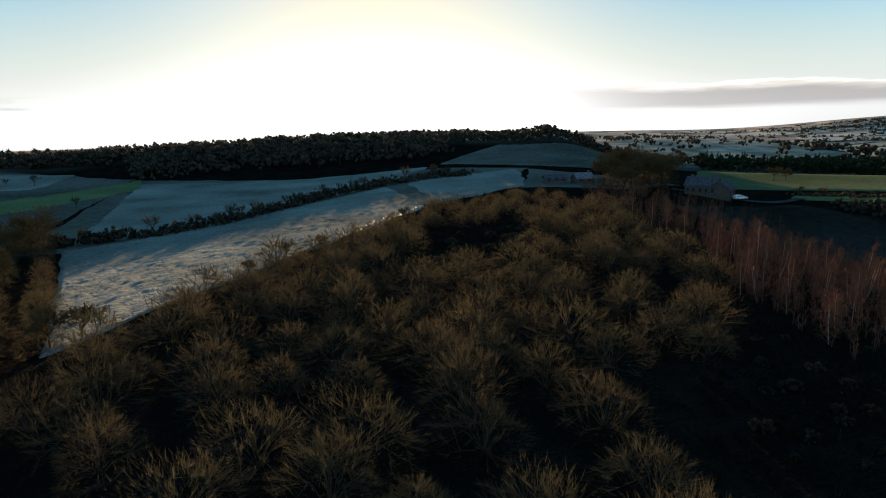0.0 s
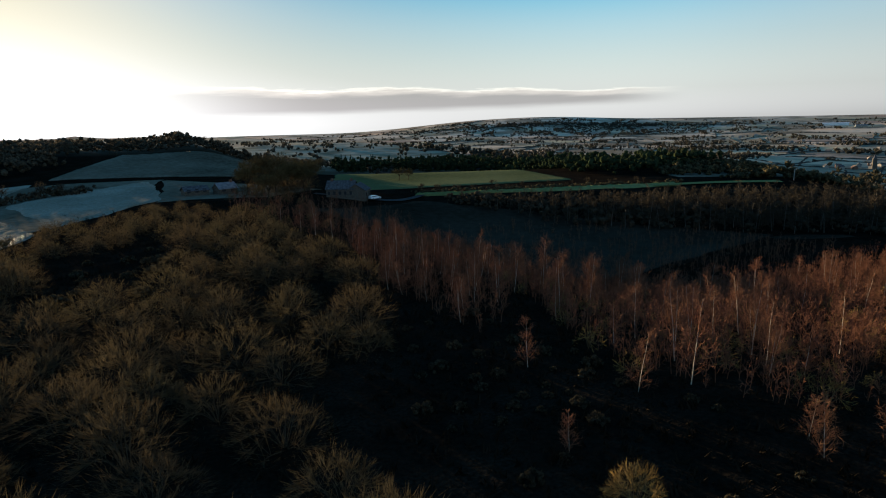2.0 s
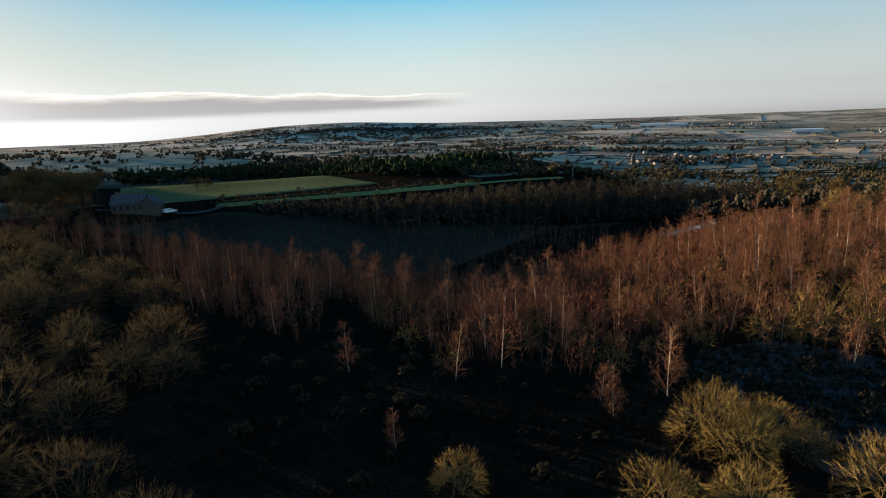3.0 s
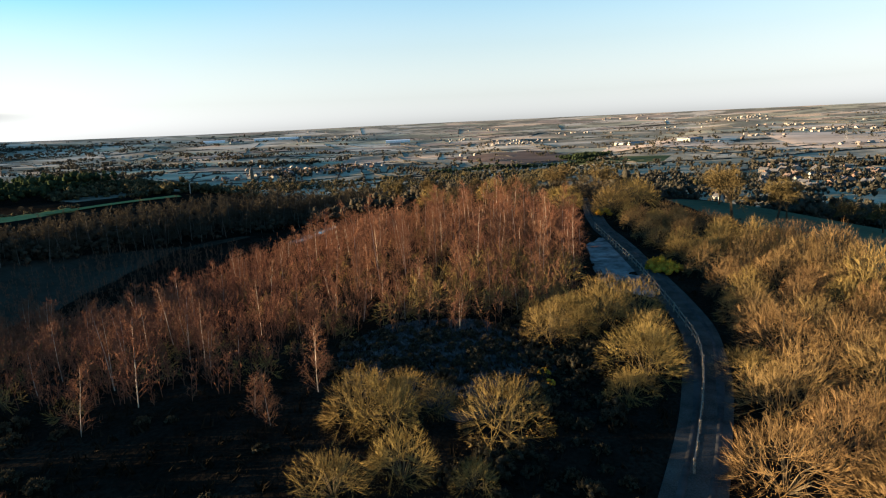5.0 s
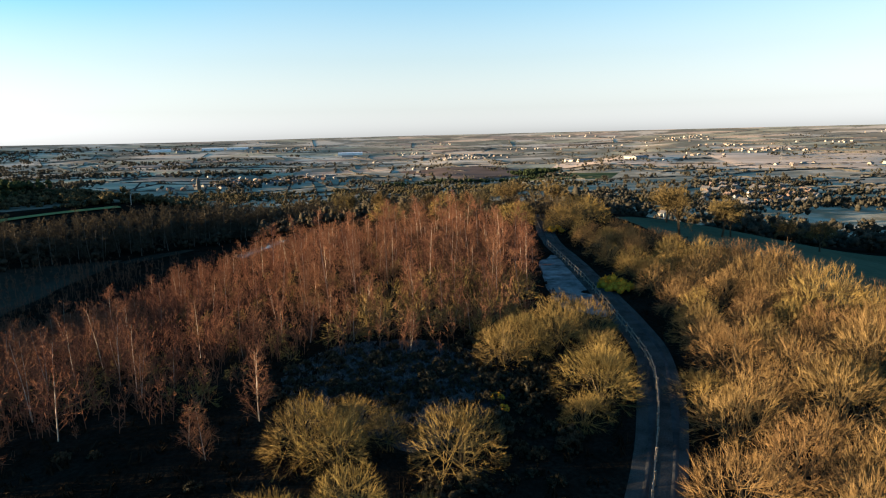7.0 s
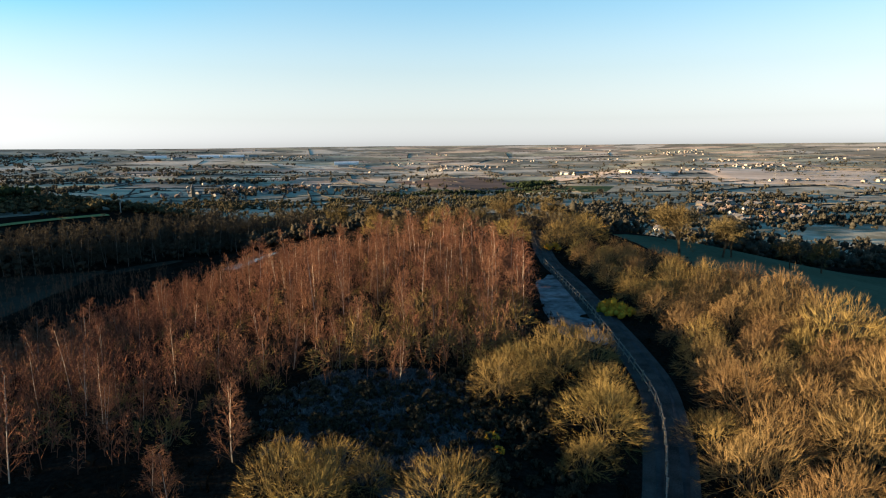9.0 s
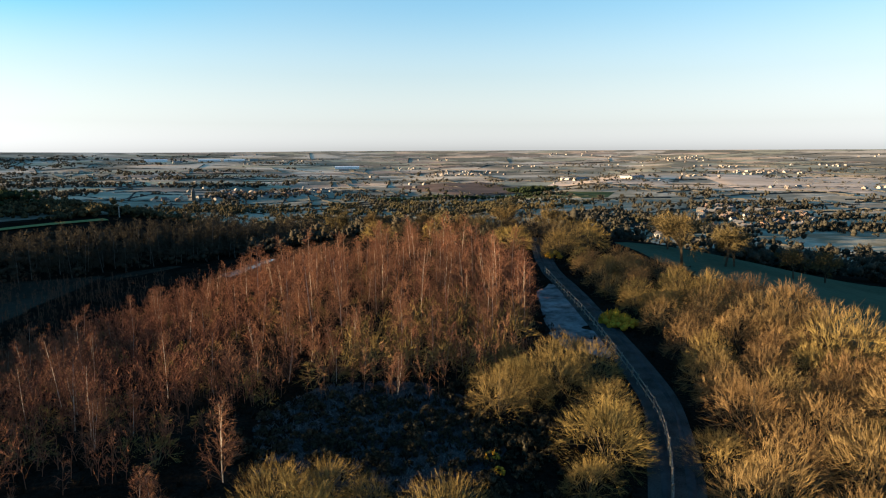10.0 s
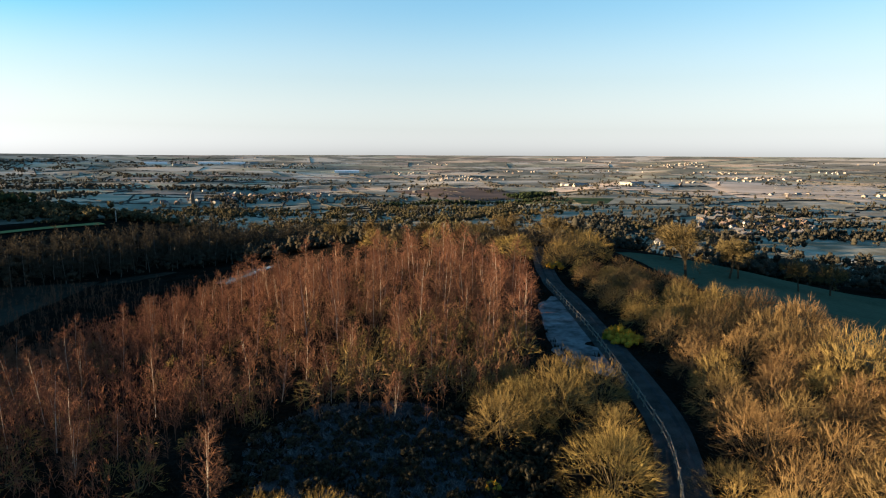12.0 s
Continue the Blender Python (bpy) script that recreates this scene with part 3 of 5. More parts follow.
def big_tree(seed, height, fan=(5, 5, 6), spread=0.5, thick=0.062, sprays=2):
    rng = random.Random(seed)
    out = ([], [])
    top = Vector((rng.gauss(0, 0.3), rng.gauss(0, 0.3), height * 0.32))
    out[0].append((Vector((0, 0, -0.4)), top, height * 0.03, height * 0.022))
    for i in range(6):
        a = math.tau * (i + rng.random()) / 6
        d = Vector((math.cos(a) * rng.uniform(0.3, 0.9), math.sin(a) * rng.uniform(0.3, 0.9), 1)).normalized()
        grow(rng, top, d, height * 0.34, height * 0.012, fan, (spread,) * 3, 0.66, 0.06, 0, out)
        fine_ = []
    for p, q, r, e in out[1]:
        if not e:
            for k in range(sprays):
                s0 = p.lerp(q, rng.uniform(0.2, 1.0))
                fine_.append((s0, s0 + ((q - p).normalized() + rvec(rng) * 0.6).normalized() * (q - p).length * rng.uniform(0.5, 1.0), thick * 0.6, 0))
    return [out[0], [(p, q, max(r, thick * 0.6), e and max(e, thick * 0.5)) for p, q, r, e in out[1]] + fine_]


ICO = bmesh.new()
bmesh.ops.create_icosphere(ICO, subdivisions=1, radius=1)
ICO_V, ICO_F = [v.co.copy() for v in ICO.verts], [tuple(v.index for v in f.verts) for f in ICO.faces]
ICO.free()


def clump_mesh(name, rng, blobs, spray=6):
    """Small uneven clumps of twigs (x, y, z, size), with a few pointed sprays out of each."""
    vs, fs = [], []
    for x, y, z, s_ in blobs:
        k = len(vs)
        o = Vector((x, y, z))
        for v in ICO_V:
            vs.append(o + v * s_ * rng.uniform(0.6, 1.15))
        fs += [(a + k, b_ + k, c + k) for a, b_, c in ICO_F]
        for i in range(spray):
            v = rvec(rng)
            v.z = abs(v.z) * 1.2
            v.normalize()
            w = v.orthogonal().normalized() * s_ * 0.2
            k = len(vs)
            vs += [o + v * s_ * 0.6 + w, o + v * s_ * 0.6 - w, o + v * s_ * rng.uniform(1.2, 1.75)]
            fs.append((k, k + 1, k + 2))
    return mesh_of(name, vs, fs, True)


def dome(rng, n_, rx, rz, z0, size):
    out = []
    for i in range(n_):
        v = rvec(rng).normalized() * rng.uniform(0.55, 1.0) ** 0.5
        out.append((v.x * rx, v.y * rx, z0 + rz + v.z * rz, size * rng.uniform(0.6, 1.3)))
    return out


used = set()


def place(protos, spots, rng, smin_=0.85, smax=1.15, turn=True):
    """Copies of the prototypes on the land; spots: (x, y) or (x, y, scale)."""
    for k, s_ in enumerate(spots):
        pr = protos[rng.randrange(len(protos))]
        x, y = s_[0], s_[1]
        f = (s_[2] if len(s_) > 2 else 1.0) * rng.uniform(smin_, smax)
        m = pose(x, y, land(x, y), rng.gauss(0, 2), rng.gauss(0, 2), rng.uniform(0, 360)) @ Matrix.Diagonal((f, f, f * rng.uniform(0.92, 1.08), 1))
        ob = copy_thing(pr, m) if pr.name in used else pr
        used.add(pr.name)
        ob.matrix_basis = m


def scatter(rng, n_, inside, box, gap, taken):
    """Up to n_ plan spots in a box where inside(x, y) holds, at least gap apart."""
    out, tries = [], 0
    while len(out) < n_ and tries < n_ * 40:
        tries += 1
        x, y = rng.uniform(box[0], box[2]), rng.uniform(box[1], box[3])
        if inside(x, y) and all((x - a) ** 2 + (y - b_) ** 2 > (gap * 0.5 + g * 0.5) ** 2 for a, b_, g in taken):
            out.append((x, y))
            taken.append((x, y, gap))
    return out


def track_gap(x, y):
    return min(math.hypot(x - a, y - b_) for a, b_ in TRACK_PTS)


TRACK_PTS = spline(TRACK, 2.0)
rng = random.Random(4)
taken = []


def within(poly):
    """A test for plan spots inside an outline."""
    def test(x, y):
        c, j = False, len(poly) - 1
        for i in range(len(poly)):
            (xi, yi), (xj, yj) = poly[i], poly[j]
            if (yi > y) != (yj > y) and x < (xj - xi) * (y - yi) / (yj - yi) + xi:
                c = not c
            j = i
        return c
    return test


def around(poly):
    return (min(p[0] for p in poly), min(p[1] for p in poly), max(p[0] for p in poly), max(p[1] for p in poly))


def fill(n_, poly, gap, keep=lambda x, y: True, into=None):
    t = within(poly)
    return scatter(rng, n_, lambda x, y: t(x, y) and keep(x, y), around(poly), gap, taken if into is None else into)


SCRUB = "rounded leafless golden-brown willow bush on the hilltop"
scrubs = [plant("scrub_willow", *scrub(s_, h, w), M_BARK, M_SCRUB, SCRUB, "bush", "hilltop scrub", heart=Vector((0, 0, h * 0.25)))
          for s_, h, w in ((1, 5.2, 3.7), (2, 5.8, 3.8), (3, 4.8, 3.9), (4, 6.2, 3.6), (5, 4.9, 4.2), (6, 5.5, 3.4))]
willows = [plant("round_willow", *scrub(s_, h, w), M_BARK, M_WILLOW, "rounded olive-brown leafless willow in the clearing", "bush", "clearing willows", heart=Vector((0, 0, h * 0.25)))
           for s_, h, w in ((7, 5.2, 3.9), (8, 5.0, 4.1), (9, 5.6, 3.8))]
thorns = [plant("hawthorn_bush", *scrub(s_, h, w, 3500, 14, 0.015), M_DARKBARK, M_THORN, "dark rounded leafless hawthorn thicket on the ridge", "bush", "ridge thicket", heart=Vector((0, 0, h * 0.25)))
          for s_, h, w in ((31, 5.6, 4.8), (32, 6.2, 5.0), (33, 5.0, 4.6), (34, 5.8, 5.2))]
brambles = [plant("low_willow", *scrub(s_, h, w, 700, 6, 0.018), M_BARK, M_WILLOW, "low golden-brown willow bush among birches", "bush", "low willows", heart=Vector((0, 0, h * 0.25)))
            for s_, h, w in ((36, 2.6, 2.0), (37, 2.2, 2.2), (38, 3.0, 1.9))]
birches = [plant("birch_tree", *birch(s_, h, st), M_BIRCHBARK, M_BIRCH, "slender leafless birch with pale trunk and reddish twigs", "tree", "birch wood")
           for s_, h, st in ((11, 7.5, 1), (12, 8.6, 1), (13, 6.6, 2), (14, 7.8, 2), (15, 9.2, 1), (16, 5.6, 1))]
oaks = [plant("bare_tree", *big_tree(s_, h, sprays=5), M_DARKBARK, M_TREE, "large leafless broad-crowned tree on the hillside", "tree", "hillside trees")
        for s_, h in ((21, 11), (22, 9.5), (23, 12), (24, 8.5))]
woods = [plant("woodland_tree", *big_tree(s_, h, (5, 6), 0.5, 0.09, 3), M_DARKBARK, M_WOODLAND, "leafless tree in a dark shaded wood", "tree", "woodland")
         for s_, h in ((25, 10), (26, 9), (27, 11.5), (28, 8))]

# scrub of the clearing and the thicket south of the track
centre = [(58.5, -3.4, 0.84), (62.5, -9.3, 0.95), (67.5, -9.6, 0.9), (66, -13.4, 0.8), (50.3, -10.9, 0.92), (62, -4.6, 0.7), (71.5, -12.5, 0.6), (45.5, -8.4, 0.5), (57.4, -12.6, 0.7),
          (40, 1.1, 0.82), (42, 12.3, 0.88), (40.2, 9.4, 0.7), (34.2, 7.8, 0.62), (33.2, 3.2, 0.45), (32.2, 11.6, 0.55), (43.5, 6.4, 0.5), (44.6, 9.4, 0.55), (26.5, 22.5, 0.5), (64.5, -2.2, 0.5), (69, -5.5, 0.6), (60.6, -6.6, 0.72), (64.6, -6.2, 0.75), (54, -12, 0.66)]
spots = [
         (42.5, -18.5, 1.0), (58, -27.6, 0.95), (77.5, -32.5, 1.1), (84, -26.4, 0.95), (84.5, -43.5, 1.15), (67.5, -39.5, 1.3), (44.3, -27, 1.35), (33.5, -15, 0.95), (51, -27, 1.0),
         (53, -35, 1.1), (36.4, -19.5, 1.0), (33.4, -22, 1.15), (63.7, -24.5, 0.9), (69.5, -32.5, 1.0), (103, -25, 0.9), (48.7, -18.9, 0.8), (110, -24, 1.0), (94, -26, 0.8)]
taken += [(x, y, 4.2 * s_) for x, y, s_ in spots]
taken += [(x, y, 4.2 * s_) for x, y, s_ in centre]
spots += fill(75, [(20, -14), (60, -22), (100, -23), (132, -23), (130, -34), (100, -45), (60, -48), (20, -46)], 4.2, lambda x, y: track_gap(x, y) > 4.8)
spots += [(x, y, 1.1) for x, y in ((128, -27), (118, -31), (108, -37))]
EDGE = [(139, -23, 1.4), (144.5, -25, 1.6), (149, -31, 1.6), (154, -21, 1.7), (151, -14, 1.5), (158, -6, 1.4), (163, 4, 1.3), (158, 12, 1.2), (166, 20, 1.2), (172, -14, 1.5), (160, -30, 1.5)]
place(willows, centre, rng, 1.08, 1.2)
place(willows, EDGE[::2], rng, 0.95, 1.1)
place(scrubs + willows[:2], [(x, y, (p[0] if p else 0.95) * (0.85 if x > 100 else 1.2 if y < -33 else 1.0)) for x, y, *p in spots], rng, 0.9, 1.08)
under = []
place(brambles, [(x, y, 1.7) for x, y in fill(60, [(66, 14), (68, -4), (92, -9), (94, -1), (80, 12)], 2.6, into=under)], rng, 0.8, 1.2)
place(brambles, [(x, y, 1.0) for x, y in fill(60, [(80, 14), (94, -1), (130, -12), (140, 5), (110, 24), (75, 24)], 3.0, into=under)], rng, 0.8, 1.2)
place(brambles, [(x, y, 0.95) for x, y in fill(90, [(40, 42), (46, 22), (60, 14), (70, 22), (110, 30), (120, 60), (80, 85), (60, 78)], 3.0, into=under)], rng, 0.7, 1.2)
RIDGE = [(-38, 20), (5, 14), (17, 24), (22, 45), (36, 80), (42, 120), (44, 165), (30, 205), (0, 165), (-18, 122), (-38, 72)]
place(thorns, [(x, y, 1.0 - 0.4 * sstep(120, 190, y)) for x, y in fill(175, RIDGE, 4.6, lambda x, y: not (-4 < x < 14 and 92 < y < 132) and not (x > 12 and y < 52))], rng, 0.7, 1.05)
place(thorns, [(x, y, 0.6) for x, y in fill(26, [(44, 95), (88, 100), (92, 215), (60, 225), (40, 205)], 6)], rng, 0.7, 1.0)
WOOD = [(63, 27), (60, 6), (66, -6), (76, -8.5), (100, -10), (108, -13), (132, -13), (150, 5), (135, 22), (110, 27), (85, 25)]
place(birches, [(x, y, 0.62 if x < 74 else 0.8 if x < 82 else 1.0) for x, y in fill(125, WOOD, 2.4)], rng, 0.8, 1.12)
HOLLOW = [(42, 40), (46, 24), (62, 18), (70, 29), (110, 29), (140, 24), (150, 34), (128, 62), (105, 78), (80, 88), (60, 78)]
place(birches, fill(105, HOLLOW, 2.8), rng, 0.6, 0.95)
place(birches, fill(46, [(46, 90), (80, 90), (85, 140), (72, 190), (50, 180), (44, 130)], 3.6), rng, 0.5, 0.8)
place(birches, [(27.8, 29.4, 0.55), (39.3, 33.1, 0.6), (35.2, 42.6, 0.6), (41.1, 19.0, 0.8), (71.8, 69.3, 1.0), (47, 17, 0.9), (43, 21, 0.7)], rng, 1, 1)


def saplings(name, n_, poly, height, mat, label, seed):
    """Uncountable thin young birches between the trees, as one growth."""
    r_ = random.Random(seed)
    segs, t, bx = [], within(poly), around(poly)
    while n_ > 0:
        x, y = r_.uniform(bx[0], bx[2]), r_.uniform(bx[1], bx[3])
        if not t(x, y) or track_gap(x, y) < 3:
            continue
        n_ -= 1
        h = height * r_.uniform(0.5, 1.25)
        p = Vector((x, y, land(x, y) - 0.2))
        d = (Vector((0, 0, 1)) + rvec(r_) * 0.08).normalized()
        segs.append((p, p + d * h, 0.035, 0))
        for k in range(13):
            u = r_.uniform(0.12, 0.98)
            a = r_.uniform(0, math.tau)
            e = Vector((math.cos(a) * 0.7, math.sin(a) * 0.7, r_.uniform(0.6, 1.4))).normalized()
            l1 = h * 0.3 * (1.1 - 0.7 * u)
            s0 = p + d * h * u
            segs.append((s0, s0 + e * l1, 0.022, 0))
            for j in range(4):
                s1 = s0 + e * l1 * r_.uniform(0.2, 0.9)
                segs.append((s1, s1 + (e + rvec(r_) * 0.6).normalized() * l1 * 0.6, 0.018, 0))
    return tagged(part(name, twig_mesh(name, segs, fine=0.03), mat), label, "thicket", kind="stuff")


NEARHOLLOW = [(37, 50), (60, 74), (82, 86), (62, 102), (46, 106), (37, 82)]
place(birches, fill(46, NEARHOLLOW, 3.0), rng, 0.55, 0.85)
saplings("birch_saplings", 420, NEARHOLLOW, 3.6, M_BIRCH, "reddish brown young birches on the slope of the ridge", 94)
saplings("birch_saplings", 800, WOOD, 4.6, M_BIRCH, "reddish brown thicket of young birches under the wood", 91)
saplings("birch_saplings", 2000, HOLLOW, 4.0, M_BIRCH, "reddish brown thicket of young birches in the hollow", 92)
saplings("birch_saplings", 460, [(44, 88), (84, 88), (96, 140), (92, 200), (60, 210), (42, 190)], 4.4, M_BIRCH, "brown thicket of young birches below the ridge", 93)
saplings("birch_saplings", 420, [(84, 90), (128, 62), (150, 36), (166, 58), (180, 92), (150, 112), (108, 112)], 3.4, M_BIRCH, "dark brown birch thicket in the shaded bowl", 100)
saplings("birch_saplings", 420, [(84, 90), (178, 98), (168, 125), (140, 150), (82, 165)], 3.0, M_BIRCH, "dark brown birch thicket on the shaded slope", 104)

WESTCOPSE = [(-48, 50), (-46, 62), (-62, 80), (-78, 104), (-94, 132), (-100, 148), (-118, 140), (-100, 96), (-80, 60)]
place(thorns, fill(52, WESTCOPSE, 4.6), rng, 0.7, 1.1)
place(thorns, [(-45 - 52 * k / 11, 64 + 82 * k / 11, 0.8) for k in range(12)], rng, 0.7, 1.1)

# trees along the hill's edge, round the farm and on the western fence
place(oaks, [(129.4, -45.8, 1.0), (138.4, -58.4, 0.85), (141.4, -61.8, 0.9), (139.9, -74.3, 0.8), (146.5, -85.3, 0.9), (156, -52, 0.8), (160, -24, 0.8), (170, -14, 0.8),
             (165, -2, 0.7), (172, 8, 0.8), (168, 20, 0.8), (178, 33, 0.9), (182, -8, 0.8),
             (57, 219, 1.2), (63, 228, 1.3), (70, 233, 1.3), (78, 236, 1.25), (72, 222, 1.1), (86, 240, 1.1), (60, 206, 0.9), (80, 226, 1.1), (60, 214, 1.0), (66, 216, 1.1), (76, 230, 1.3), (84, 232, 1.0), (68, 240, 1.4),
             (140, 262, 0.6), (144, 260, 0.6), (-41.8, 67, 0.62), (-44, 64.7, 0.55), (-31, 94, 0.32), (-27, 103, 0.34), (-23, 113, 0.3), (-10, 144, 0.3),
             (-79, 106, 0.9), (-86, 120, 1.0), (-90, 132, 1.0), (-97, 146, 0.9), (-62, 74, 0.9), (-70, 88, 1.0), (-55, 66, 0.8), (-78, 92, 1.0), (-66, 60, 0.9), (-50, 52, 0.8), (-92, 110, 1.0)], rng, 0.93, 1.07)
place(thorns, EDGE[1::2], rng, 0.9, 1.05)
place(thorns, [(58, 212, 1.2), (64, 220, 1.4), (70, 226, 1.5), (77, 230, 1.4), (84, 234, 1.3), (62, 200, 1.1), (74, 218, 1.2), (54, 214, 1.0)], rng, 0.9, 1.1)
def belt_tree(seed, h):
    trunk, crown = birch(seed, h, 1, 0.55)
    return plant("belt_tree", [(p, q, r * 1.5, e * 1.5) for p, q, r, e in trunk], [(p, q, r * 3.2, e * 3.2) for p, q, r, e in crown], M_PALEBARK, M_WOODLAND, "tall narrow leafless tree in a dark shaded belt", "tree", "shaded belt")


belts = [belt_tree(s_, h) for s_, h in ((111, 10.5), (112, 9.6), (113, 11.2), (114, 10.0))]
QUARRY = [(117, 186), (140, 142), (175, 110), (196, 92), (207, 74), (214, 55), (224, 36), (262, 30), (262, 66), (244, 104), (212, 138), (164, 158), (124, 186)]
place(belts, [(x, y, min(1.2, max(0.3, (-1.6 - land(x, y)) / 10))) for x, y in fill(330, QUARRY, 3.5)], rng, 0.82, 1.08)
place(woods, fill(50, [(-190, 372), (-150, 340), (-60, 345), (-20, 385), (40, 432), (130, 445), (215, 500), (200, 512), (60, 465), (-30, 420), (-120, 375), (-180, 400)], 6), rng, 0.7, 0.9)
WESTHEDGE = spline([(-103, 149), (-66, 176), (-42, 226), (-16, 251), (10, 262)], 5.0)
place(woods, [(x, y + 2 * math.sin(k * 2.1), 0.55) for k, (x, y) in enumerate(WESTHEDGE)], rng, 0.6, 1.15)
place(woods, [(-212, 318, 0.6), (-228, 320, 0.6), (-140, 232, 0.5)], rng, 1, 1)
place(woods, fill(26, [(120, 210), (218, 165), (226, 172), (126, 220)], 6), rng, 0.2, 0.36)


# ---- low growth ----
def gorse(name, seed, size, mat, label, group=""):
    """A low cushion of rounded spiny clumps on a few stems."""
    r_ = random.Random(seed)
    base = tagged(new(name), label, "bush", group)
    stems = [(Vector((0, 0, -0.2)), Vector((r_.gauss(0, 0.3), r_.gauss(0, 0.3), 0.5)) * size, 0.04, 0.02) for k in range(5)]
    part("stem", twig_mesh("stem", stems, True), M_BARK, base)
    blobs = []
    for k in range(26):
        v = rvec(r_)
        v.z = abs(v.z)
        v.normalize()
        blobs.append((v.x * size * 0.8, v.y * size * 0.8, size * (0.08 + 0.62 * v.z), size * r_.uniform(0.14, 0.27)))
    part("crown", clump_mesh("crown", r_, blobs, 9), mat, base)
    return base


gorses = [gorse("gorse_bush", s_, w, M_GORSE, "low spiny gorse bush dusted with frost", "gorse in the clearing") for s_, w in ((41, 0.8), (42, 1.0), (43, 0.65), (44, 1.2))]
CLEARING = [(44, 4), (50, -6), (58, 4), (66, -3), (62, 14), (54, 20), (48, 16)]
place(gorses, fill(170, CLEARING, 1.0), rng, 0.4, 0.9)
place(gorses, fill(40, [(28, -7), (38, -6), (44, -9), (50, -12), (46, -3), (38, 4), (30, 6)], 1.5), rng, 0.7, 1.1)
place(gorses, fill(40, [(22, 20), (40, 18), (44, 32), (40, 60), (30, 60), (22, 40)], 2.0), rng, 0.6, 1.0)
place(gorses, fill(20, [(-4, 92), (14, 92), (16, 132), (2, 132)], 1.9), rng, 1.0, 1.6)
place(gorses, [(x, y, 1.15) for x, y in fill(95, [(46, 2), (45, -2), (50, -6.5), (57, -8), (58, -6), (62, 1), (60, 4), (52, 4)], 1.25)], rng, 0.6, 1.15)
golds = [gorse("gorse_bush", 45, 1.5, M_GOLD, "yellow gorse bush with golden sunlight put into its colour")]
# the small ones paint gold-lit gorse clumps in the clearing
place(golds, [(86.5, -20.9, 1.5), (85, -22, 1.2), (88.6, -21.6, 1.1), (48.4, -2.5, 0.4), (50.5, -2.2, 0.45), (52.8, -4.9, 0.3), (137, -21, 1.3)], rng, 1, 1)


def tufts(name, n_, box, keep, height, mat, label, category, seed):
    rng_ = random.Random(seed)
    segs = []
    while n_ > 0:
        x, y = rng_.uniform(box[0], box[2]), rng_.uniform(box[1], box[3])
        if not keep(x, y):
            continue
        n_ -= 1
        h = height * rng_.uniform(0.5, 1.3)
        base = Vector((x, y, land(x, y) - 0.1))
        for k in range(5):
            d = (rvec(rng_) * 0.45 + Vector((0, 0, 1))).normalized()
            segs.append((base + Vector((rng_.uniform(-0.4, 0.4), rng_.uniform(-0.4, 0.4), 0)), base + d * h, 0.10 * h + 0.03, 0))
    return tagged(part(name, twig_mesh(name, segs), mat), label, category, kind="stuff")


def open_ground(x, y):
    return track_gap(x, y) > 2.7 and ((x - 95) / 17) ** 2 + ((y + 15.2) / 2.7) ** 2 > 1 and not (y > 62 + (x + 43) * 2.68 and x < 0)


inclearing = within([(43, 9), (47, 3), (53, -2), (60, 0), (66, 5), (65, 14), (57, 18), (48, 15)])
tufts("frosted_heather", 1900, (43, -2, 67, 19), inclearing, 0.42, M_FROSTHEATHER, "low frosted grey heather in the clearing", "undergrowth", 54)
tufts("heather", 5200, (20, -48, 130, 95), open_ground, 0.75, M_HEATHER, "heather and bramble under the trees, coloured near black for shade", "undergrowth", 51)
tufts("heather", 2600, (-42, 10, 45, 200), open_ground, 0.8, M_HEATHER, "heather and bramble along the ridge, coloured near black for shade", "undergrowth", 52)
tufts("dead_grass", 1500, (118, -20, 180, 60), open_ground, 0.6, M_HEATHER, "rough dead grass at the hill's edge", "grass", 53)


# ---- fences ----
def bar(bm, p, q, w, h):
    """A squared timber from p to q."""
    d = (q - p)
    m = d.to_track_quat("X", "Z").to_matrix().to_4x4()
    g = bmesh.ops.create_cube(bm, size=1)["verts"]
    bmesh.ops.transform(bm, matrix=Matrix.Translation((p + q) / 2) @ m @ Matrix.Diagonal((d.length, w, h, 1)), verts=g)


def fence(name, line, gap, height, rails, label, post_w=0.12):
    pts = spline(line, gap)
    base = tagged(new(name), label, "fence")
    base.location = (*pts[0], land(*pts[0]))
    o = base.location.copy()
    spots_ = [Vector((x, y, land(x, y))) - o for x, y in pts]
    bm = bmesh.new()
    bar(bm, Vector((0, 0, -0.3)), Vector((0, 0, height)), post_w, post_w)
    me = bpy.data.meshes.new("post")
    bm.to_mesh(me)
    bm.free()
    for k, p in enumerate(spots_):
        ob = part("post", me, M_WOOD, base)
        ob.location = p
        ob.rotation_euler = (radians(rng.gauss(0, 2)), radians(rng.gauss(0, 2)), rng.uniform(0, 3))
    for z in rails:
        for k in range(len(spots_) - 1):
            bm = bmesh.new()
            up = Vector((0, 0, z + rng.gauss(0, 0.02)))
            bar(bm, spots_[k] + up, spots_[k + 1] + up, 0.06 if post_w > 0.1 else 0.02, 0.13 if post_w > 0.1 else 0.02)
            part("rail" if post_w > 0.1 else "wire", bm, M_WOOD if post_w > 0.1 else M_STEEL, base)
    return base


